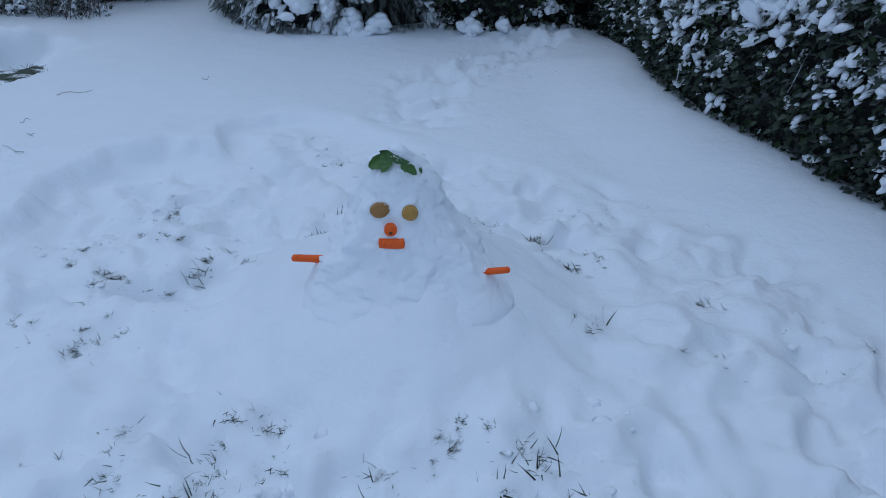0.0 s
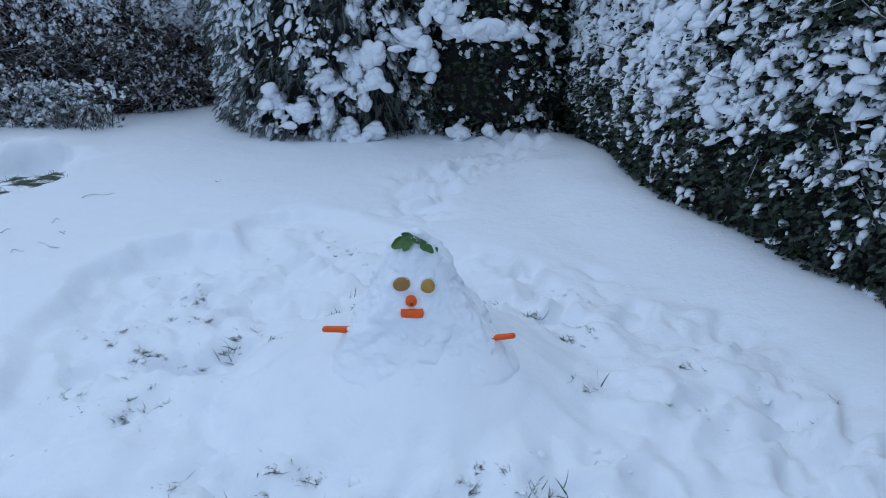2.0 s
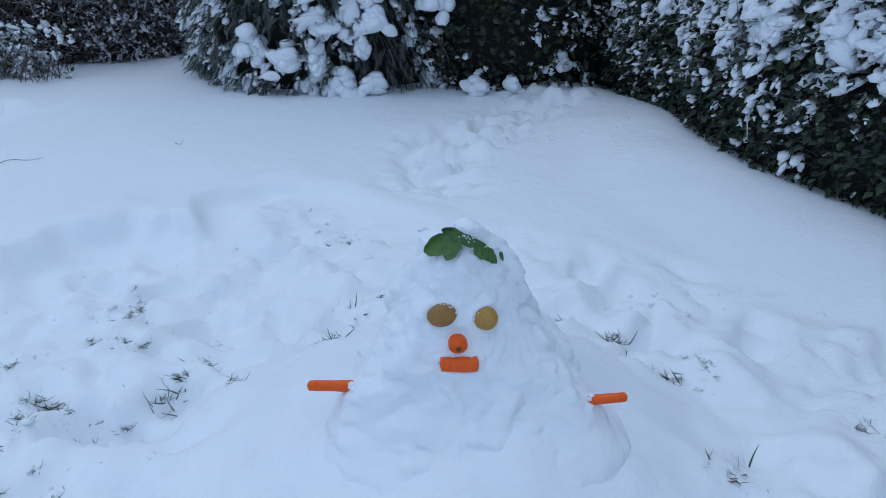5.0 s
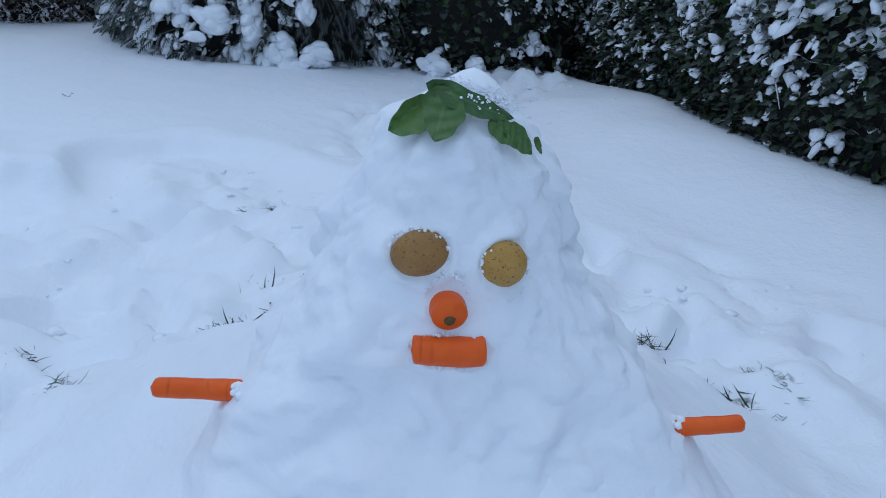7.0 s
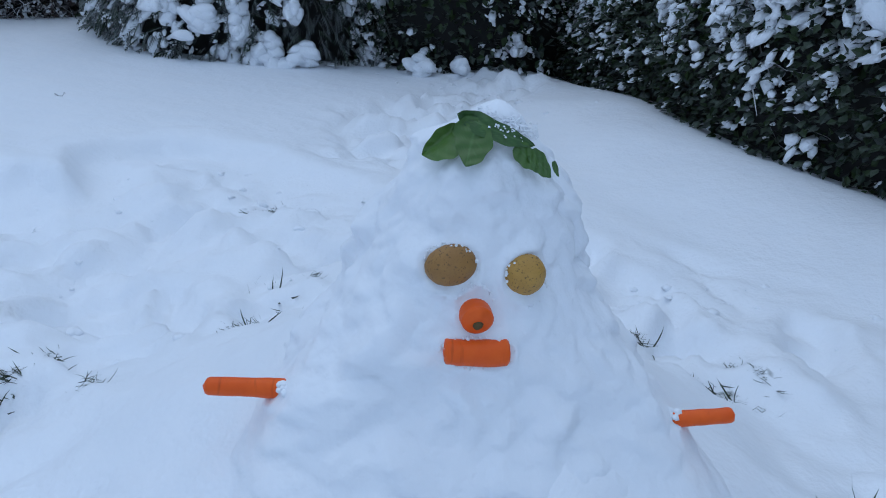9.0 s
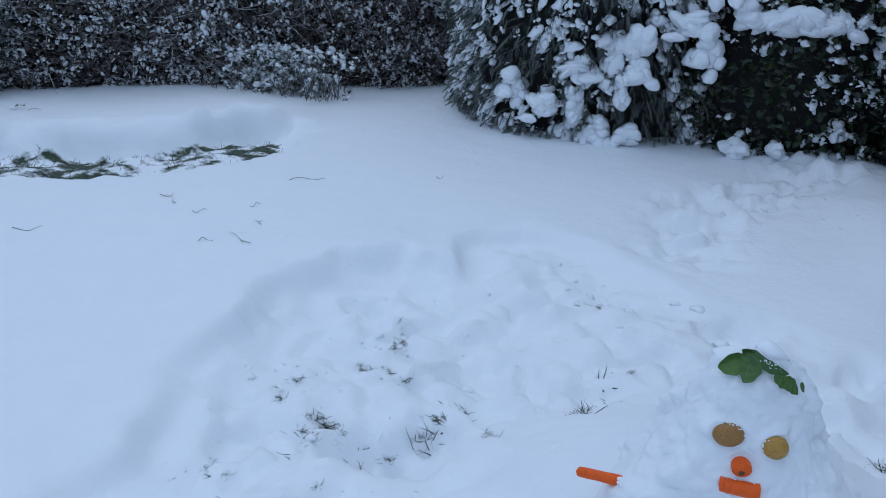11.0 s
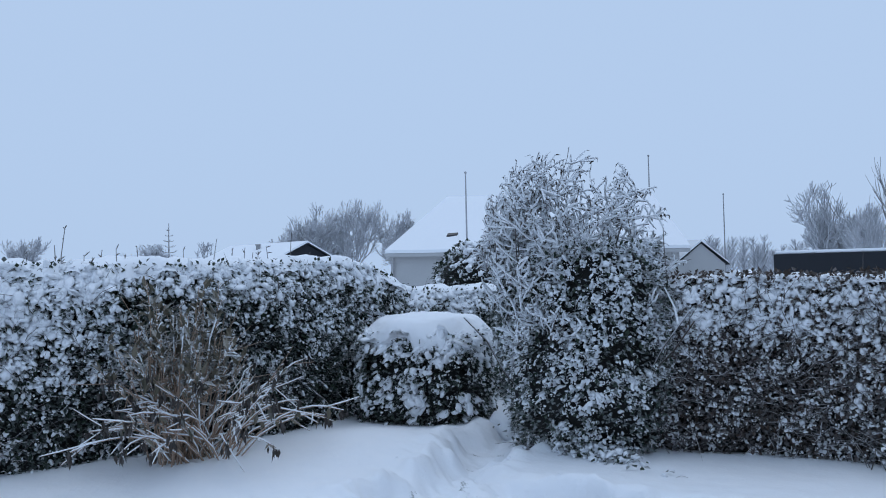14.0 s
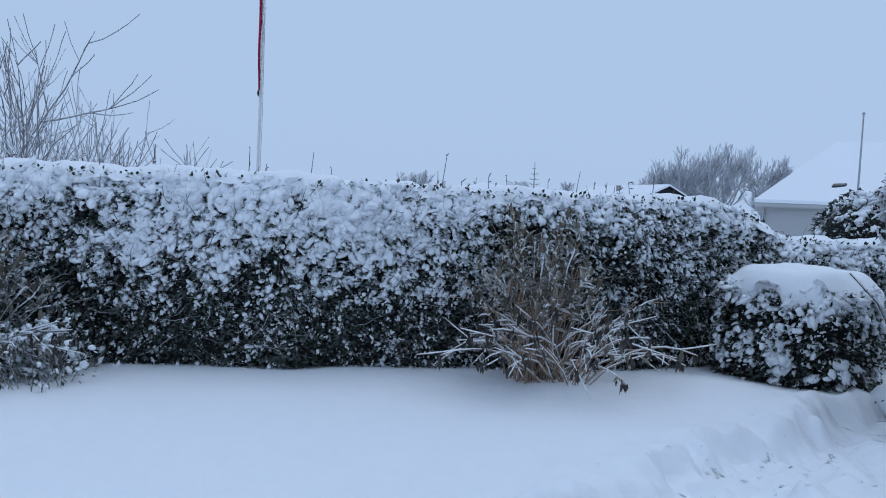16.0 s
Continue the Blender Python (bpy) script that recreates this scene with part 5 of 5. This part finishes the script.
Zs = Z + low * (0.020 * fbm(X * 2.6, Y * 2.6, 0, 304, 2) + 0.040 * (np.abs(fbm(X * 4.5, Y * 4.5, 0, 305, 2)) - 0.25) + 0.007 * (np.abs(fbm(X * 11, Y * 11, 0, 306, 2)) - 0.25))
figure = solid("snowman", np.stack([X.ravel(), Y.ravel(), Zs.ravel()], 1), F, SNOW_PACKED)
tagged(figure, "small conical snowman of packed lumpy snow", "snowman")


def footing(x, y):
    """Height of whatever lies on top at x, y: the ground or the figure's spread foot."""
    foot = np.interp(np.hypot(np.asarray(x) - FX, np.asarray(y) - FY), R_OF[::-1], Z_OF[::-1])
    return np.maximum(ground(x, y)[0], foot)


def surface(x, z):
    """The y of the figure's front at x and z."""
    r, p = float(np.interp(z, Z_OF, R_OF)), 2 + 0.9 * float(smooth(0.08, 0.45, z) * smooth(0.62, 0.5, z))
    u = min(abs(x - float(axis_x(z))) / (r * float(girth(z)) + 1e-6), 0.985)
    return float(middle(z)) - r * (1 - u ** p) ** (1 / p)


def make_carrot():
    m, n, l, p = material("carrot_skin")
    tc, wv = n.new("ShaderNodeTexCoord"), n.new("ShaderNodeTexNoise")
    mp = n.new("ShaderNodeMapping")
    mp.inputs["Scale"].default_value = (160, 25, 25)
    l.new(tc.outputs["Object"], mp.inputs["Vector"])
    l.new(mp.outputs[0], wv.inputs["Vector"])
    wv.inputs["Scale"].default_value = 1.0
    f = noise_node(n, l, 45, 4)
    c = mixed(n, l, f, (0.76, 0.080, 0.005), (0.93, 0.14, 0.012))
    c = mixed(n, l, maths(n, l, "MULTIPLY", maths(n, l, "SUBTRACT", wv.outputs["Fac"], 0.6), 3.0, True), c, (0.50, 0.05, 0.004))
    l.new(c, p.inputs["Base Color"])
    p.inputs["Roughness"].default_value = 0.42
    p.inputs["Specular IOR Level"].default_value = 0.3
    relief(n, l, p, (wv.outputs["Fac"], 0.35, 0.001))
    return m


CARROT = make_carrot()
STEM = make_plain("carrot_stem", (0.05, 0.035, 0.012), (0.16, 0.10, 0.03), 260.0, 0.8)


def make_potato(name, dark, light):
    m, n, l, p = material(name)
    f1, f2, f3 = noise_node(n, l, 60, 5), noise_node(n, l, 330, 3), noise_node(n, l, 1500, 2)
    c = mixed(n, l, f1, dark, light)
    c = mixed(n, l, maths(n, l, "MULTIPLY", maths(n, l, "SUBTRACT", f2, 0.57), 8.0, True), c, (0.07, 0.04, 0.016))
    l.new(mixed(n, l, maths(n, l, "MULTIPLY", f3, 0.35), c, (0.34, 0.17, 0.04)), p.inputs["Base Color"])
    p.inputs["Roughness"].default_value = 0.55
    relief(n, l, p, (f2, 0.5, 0.0012), (f1, 0.3, 0.002))
    return m


POTATO_BROWN = make_potato("potato_skin_brown", (0.25, 0.105, 0.025), (0.44, 0.22, 0.055))
POTATO_YELLOW = make_potato("potato_skin_yellow", (0.39, 0.19, 0.03), (0.62, 0.35, 0.07))


def carrot_body(length, r0, r1, seed):
    """A blunt carrot along local x, from 0 to length."""
    k, sides = 34, 24
    f = np.linspace(0, 1, k)
    r = r0 + (r1 - r0) * f
    r = r * np.sqrt(np.clip(1 - ((f - 0.93) / 0.07).clip(0) ** 2, 0, 1)) * np.sqrt(np.clip(1 - ((0.05 - f) / 0.05).clip(0) ** 2, 0, 1))
    r = r * (1 + 0.035 * vnoise(f * 9, 0, 0, seed) + 0.015 * vnoise(f * 30, 0, 0, seed + 1))
    a = np.linspace(0, 2 * math.pi, sides, endpoint=False)
    Fm, A = np.meshgrid(f, a, indexing="ij")
    Rm = r[:, None] * (1 + 0.03 * vnoise(Fm * 6, np.cos(A) * 1.5, np.sin(A) * 1.5, seed + 2))
    V = np.stack([Fm * length, Rm * np.cos(A), Rm * np.sin(A) + 0.004 * np.sin(Fm * 2.4 + seed)], -1).reshape(-1, 3)
    i, j = np.meshgrid(np.arange(k - 1), np.arange(sides), indexing="ij")
    j2 = (j + 1) % sides
    return V, np.stack([i * sides + j, i * sides + j2, (i + 1) * sides + j2, (i + 1) * sides + j], -1).reshape(-1, 4)


def carrot(x, y, z, length, r0, r1, turn, tilt, seed, label, group):
    ob = solid("carrot", *carrot_body(length, r0, r1, seed), CARROT)
    ob.matrix_basis = pose(x, y, z, 0, -tilt, turn)
    return tagged(ob, label, "carrot", group)


carrot(-0.262, 2.05, 0.389, 0.136, 0.0132, 0.0112, 180, 5, 1, "orange carrot stuck out sideways as an arm", "carrot arms")
carrot(0.166, 2.02, 0.366, 0.118, 0.0118, 0.0102, -9, 15, 2, "slim orange carrot stuck out sideways as an arm", "carrot arms")
mouth_y = surface(-0.08, 0.491)
carrot(-0.121, mouth_y + 0.000, 0.491, 0.079, 0.0150, 0.0168, 0, 3, 3, "short orange carrot pressed in as a mouth", "carrot features")
nose = carrot(-0.0865, surface(-0.085, 0.54) + 0.055, 0.541, 0.075, 0.0192, 0.0192, -88, -9, 4, "orange carrot nose with its stem end outwards", "carrot features")
V, F = ico(2)
V = V * (1 + 0.25 * fbm(V[:, 0] * 2, V[:, 1] * 2, V[:, 2] * 2, 5)[:, None])
solid("stem_end", V * np.array((0.004, 0.006, 0.006)) + np.array((0.0745, 0, -0.004)), F, STEM, nose, "brown cut stem")


def potato(x, z, a, b, turn, seed, label, skin):
    V, F = ico(4)
    V = V * (1 + 0.06 * fbm(V[:, 0] * 1.4, V[:, 1] * 1.4, V[:, 2] * 1.4, seed) + 0.012 * fbm(V[:, 0] * 5, V[:, 1] * 5, V[:, 2] * 5, seed + 4))[:, None]
    ob = solid("potato", V * np.array((a, 0.022, b)), F, skin)
    ob.matrix_basis = pose(x, surface(x, z) + 0.004, z, 16, turn, -8 * (x + 0.07) / 0.05)
    return tagged(ob, label, "potato", "potato eyes")


potato(-0.115, 0.583, 0.0305, 0.0262, -6, 11, "large brown potato pressed in as an eye", POTATO_BROWN)
potato(-0.028, 0.576, 0.0250, 0.0262, 8, 12, "smaller yellow potato pressed in as an eye", POTATO_YELLOW)


def make_hat_leaf():
    m, n, l, p = material("broad_leaf")
    f1, f2 = noise_node(n, l, 90, 4), noise_node(n, l, 300, 3)
    at = n.new("ShaderNodeAttribute")
    at.attribute_name = "vein"
    c = mixed(n, l, f1, (0.013, 0.052, 0.008), (0.040, 0.115, 0.016))
    shade = n.new("ShaderNodeObjectInfo").outputs["Random"]
    c = mixed(n, l, maths(n, l, "MULTIPLY", shade, 0.8), c, (0.075, 0.16, 0.02))
    c = mixed(n, l, at.outputs["Fac"], c, (0.085, 0.19, 0.05))
    l.new(c, p.inputs["Base Color"])
    p.inputs["Roughness"].default_value = 0.4
    relief(n, l, p, (f1, 0.4, 0.002), (f2, 0.2, 0.0006))
    return m


BROAD = make_hat_leaf()


def broad_leaf(x0, z0, x1, z1, wide, lift, seed, label="glossy green ivy leaf laid on the snowman's head"):
    """A heart-shaped leaf draped over the head, from its stalk at (x0, z0) to its tip at (x1, z1)."""
    n, m = 24, 17
    f, g = np.meshgrid(np.linspace(0, 1, n), np.linspace(-1, 1, m), indexing="ij")
    half = np.sin(np.clip(f, 0, 1) ** 0.60 * math.pi) ** 0.72 * 0.5 * wide * (1 + 0.07 * np.sin(f * 17 + seed) + 0.05 * np.sin(g * 3 + seed * 2))
    run = math.hypot(x1 - x0, z1 - z0)
    ux, uz = (x1 - x0) / run, (z1 - z0) / run
    along_f = (f - 0.15 * np.abs(g) * (1 - f) ** 2 * 2) * run
    X, Z = x0 + ux * along_f - uz * g * half, z0 + uz * along_f + ux * g * half
    seat = np.array([surface(px, min(pz, 0.758)) for px, pz in zip(X.ravel(), Z.ravel())]).reshape(X.shape)
    base = surface(x0 + 0.4 * (x1 - x0), z0 + 0.4 * (z1 - z0))
    Y = 0.55 * seat + 0.45 * np.minimum(seat, base) - 0.006 - lift * (0.25 + f ** 1.5) - 0.10 * np.abs(g) ** 1.4 * half + 0.0008 * np.sin(f * 21 + g * 5 + seed)
    vein = np.exp(-(g / 0.06) ** 2) + 0.7 * np.exp(-(((f - 0.12 - np.abs(g) * 0.42) % 0.22 - 0.11) / 0.014) ** 2)
    V = np.stack([X, Y, Z], -1).reshape(-1, 3)
    i, j = np.meshgrid(np.arange(n - 1), np.arange(m - 1), indexing="ij")
    F = np.stack([i * m + j, i * m + j + 1, (i + 1) * m + j + 1, (i + 1) * m + j], -1).reshape(-1, 4)
    k = len(V)
    ob = solid("leaf", np.concatenate([V, V + np.array((0, 0.0007, 0))]), np.concatenate([F, F[:, ::-1] + k]), BROAD)
    ob.data.attributes.new("vein", "FLOAT", "POINT").data.foreach_set("value", np.tile(np.clip(vein, 0, 1).ravel() * 0.5, 2).astype(np.float32))
    return tagged(ob, label, "leaf", "leaves of the hat")


broad_leaf(-0.119, 0.721, -0.152, 0.694, 0.030, 0.004, 1)
broad_leaf(-0.112, 0.724, -0.096, 0.741, 0.020, 0.003, 3)
broad_leaf(-0.097, 0.734, -0.109, 0.697, 0.040, 0.008, 2)
broad_leaf(-0.097, 0.741, -0.028, 0.721, 0.024, 0.006, 4, "dark ivy leaf dusted with snow on the snowman's head")
broad_leaf(-0.046, 0.716, -0.024, 0.697, 0.022, 0.004, 5)
broad_leaf(-0.028, 0.709, -0.008, 0.689, 0.021, 0.009, 8)
broad_leaf(0.002, 0.697, 0.007, 0.685, 0.008, 0.003, 6)
rng = np.random.default_rng(9)
n = 70
n = 420
P = np.stack([-0.055 + 0.018 * rng.normal(0, 1, n).clip(-2, 2), np.zeros(n), np.zeros(n)], 1)
P[:, 2] = np.interp(P[:, 0], [-0.095, -0.05, -0.02], [0.747, 0.737, 0.726]) + rng.normal(0.002, 0.0045, n)
P[:, 1] = np.array([surface(a, c) for a, _, c in P]) - rng.uniform(0.006, 0.012, n)
crumbs = solid("snow_crumbs", *strew(LUMPS[0], P, np.tile(np.eye(3), (n, 1, 1)), rng.uniform(0.0005, 0.0018, (n, 1)) * np.ones((1, 3))), SNOW_PACKED, kind="stuff")
tagged(crumbs, "crumbs of snow sprinkled on the leaves", "snow")
n = 240
A = np.where(rng.uniform(0, 1, n) < 0.6, rng.normal(1.57, 0.7, n), rng.uniform(0, 6.28, n))
spots = [(-0.117, 0.58, 0.030, 0.027), (-0.027, 0.57, 0.025, 0.027), (-0.0865, 0.542, 0.0215, 0.0225), (-0.08, 0.491, 0.042, 0.0165)]
P = []
for a in A:
    x, z, rx, rz = spots[rng.integers(0, 4)]
    px, pz = x + math.cos(a) * rx * rng.uniform(0.98, 1.12), z + math.sin(a) * rz * rng.uniform(0.98, 1.12)
    P.append((px, surface(px, pz) - 0.003 + rng.normal(0, 0.002), pz))
rim_snow = solid("snow_rim", *strew(LUMPS[1], np.array(P), np.tile(np.eye(3), (n, 1, 1)), rng.uniform(0.0008, 0.0022, (n, 1)) * np.ones((1, 3))), SNOW_PACKED, kind="stuff")
tagged(rim_snow, "loose snow grains around the pressed-in vegetables", "snow")

n = 130
ring = rng.uniform(0, 6.28, n)
roots = np.where((np.arange(n) % 2 == 0)[:, None], np.array([[-0.296, 2.042, 0.393]]), np.array([[0.194, 2.014, 0.374]]))
P = roots + np.stack([rng.normal(0, 0.006, n), 0.013 * np.cos(ring), 0.014 * np.sin(ring)], 1)
root_snow = solid("snow_collar", *strew(LUMPS[3], P, np.tile(np.eye(3), (n, 1, 1)), rng.uniform(0.002, 0.0065, (n, 1)) * np.ones((1, 3))), SNOW_PACKED, kind="stuff")
tagged(root_snow, "loose snow packed round the carrot arms", "snow")


# ---- grass and clods ----
def make_grass():
    m, n, l, p = material("grass_blade")
    c = mixed(n, l, per_island(n), (0.012, 0.018, 0.012), (0.05, 0.07, 0.035))
    l.new(c, p.inputs["Base Color"])
    p.inputs["Roughness"].default_value = 0.6
    return m


GRASS = make_grass()
BLADE = (np.array([(-0.02, 0, 0), (0.02, 0, 0), (-0.017, 0.35, 0.03), (0.017, 0.35, 0.03), (-0.011, 0.7, 0.0), (0.011, 0.7, 0.0), (0, 1, -0.10)], float),
         np.array([(0, 1, 3), (0, 3, 2), (2, 3, 5), (2, 5, 4), (4, 5, 6)]))


def tuft_mesh(blades, size, lean, seed):
    rng = np.random.default_rng(seed)
    P = np.concatenate([rng.normal(0, size * 0.4, (blades, 2)), np.full((blades, 1), -0.008)], 1)
    way = np.stack([rng.normal(0, lean, blades), rng.normal(0, lean, blades), rng.uniform(0.12, 0.8, blades)], 1)
    up = rng.normal(0, 1, (blades, 3))
    s = rng.uniform(0.3, 1.0, (blades, 1)) * size * np.array([[1.9, 1, 1]])
    return strew(BLADE, P, frames(way, up), s)


TUFTS = [tuft_mesh(24, 0.07, 0.9, 1), tuft_mesh(34, 0.085, 0.7, 2), tuft_mesh(12, 0.06, 1.2, 3), tuft_mesh(6, 0.09, 0.5, 4), tuft_mesh(34, 0.06, 1.6, 5)]
pieces = []
rng = np.random.default_rng(77)
sprigs = []
for x, y, which in SPOTS:
    for step in range(3 if which in (1, 3) or y < 1.75 else 5):
        near_x, near_y = (x, y) if step == 0 else (x + rng.normal(0, 0.050), y + rng.normal(0, 0.034))
        sprigs.append((near_x, near_y, which if step == 0 else (2, 4, 2, 4)[step - 1], (0.85 if step == 0 else 0.48) * rng.uniform(0.8, 1.25)))
foot = footing(np.array([q[0] for q in sprigs]), np.array([q[1] for q in sprigs]))
for (x, y, which, sc), z in zip(sprigs, foot):
    V, F = TUFTS[which]
    t = rng.uniform(0, 6.28)
    r = np.array([[math.cos(t), -math.sin(t), 0], [math.sin(t), math.cos(t), 0], [0, 0, 1]])
    pieces.append((V @ r.T * sc + np.array((x, y, float(z))), F))
tufts = solid("grass", *join(pieces), GRASS, soft=False, kind="stuff")
tagged(tufts, "sparse dark grass blades poking through trampled snow", "grass")

# loose clods of snow where it was rolled and trodden
rng = np.random.default_rng(15)
n = 900
x, y = rng.uniform(-1.7, 1.5, n), rng.uniform(1.0, 4.1, n)
k = (inside_and_edge(ROLLED, x, y) > 0.12) & (np.hypot(x - FX, y - FY) > 0.62) & (fbm(x * 1.3, y * 1.3, 0, 92) > -0.05)
x, y = np.concatenate([x[k], rng.normal(-5.2, 0.5, 120), rng.normal(0.6, 0.35, 90)]), np.concatenate([y[k], rng.normal(3.2, 0.5, 120), rng.normal(5.4, 0.4, 90)])
n = len(x)
P = np.stack([x, y, footing(x, y) - 0.002], 1)
sz = 0.005 + 0.020 * rng.uniform(0, 1, n) ** 4
P[:, 2] -= 0.12 * sz
clods = solid("snow_clods", *strew(LUMPS[2], P, frames(np.stack([rng.normal(0, 1, n), rng.normal(0, 1, n), np.zeros(n)], 1), np.tile((0, 0, 1.0), (n, 1))), sz[:, None] * np.stack([rng.uniform(0.7, 1.3, n), rng.uniform(0.7, 1.3, n), rng.uniform(0.4, 0.8, n)], 1)),
              SNOW_PACKED, kind="stuff")
tagged(clods, "small loose clods of snow on trampled snow", "snow")

rng = np.random.default_rng(12)
n = 5200
x, y = rng.uniform(-4.6, -2.3, n), rng.uniform(3.6, 5.6, n)
z, bare = ground(x, y)
k = (bare > 0.36) & (rng.uniform(0, 1, n) < 0.25 + 0.8 * bare)
P = np.stack([x, y, z - 0.005], 1)[k]
n = len(P)
strip = solid("lawn_grass", *strew(BLADE, P, frames(np.stack([rng.normal(0, 0.8, n), rng.normal(0, 0.8, n), rng.uniform(0.2, 0.9, n)], 1), rng.normal(0, 1, (n, 3))), rng.uniform(0.025, 0.065, (n, 1)) * np.array([[1.7, 1, 1]])),
              GRASS, soft=False, kind="stuff")
tagged(strip, "flattened winter grass in the bare strip", "grass")

# twigs fallen on the snow
for i, (x, y, ln, turn) in enumerate([(-2.11, 4.45, 0.20, 35), (-2.60, 3.87, 0.14, 150), (-2.66, 3.93, 0.07, 60), (-2.38, 3.77, 0.07, 25), (-2.17, 3.95, 0.06, 40), (-2.03, 3.72, 0.05, 100), (-2.13, 3.41, 0.06, 30), (-1.99, 3.46, 0.16, 160), (-2.94, 3.27, 0.12, 40), (-1.42, 4.82, 0.05, 40), (-4.5, 5.07, 0.12, 40)]):
    f = np.linspace(0, 1, 6)
    pts = np.stack([(f - 0.5) * ln, 0.02 * np.sin(f * 5 + i), 0.004 + 0.006 * np.sin(f * 7 + i)], 1)
    ob = solid("twig", *tubes([(pts, np.linspace(0.0028, 0.0012, 6))], 5), TWIG)
    ob.matrix_basis = pose(x, y, height(x, y) + 0.002, 0, 0, turn)
    tagged(ob, "thin dark twig lying on smooth snow", "twig", "twigs on the snow")
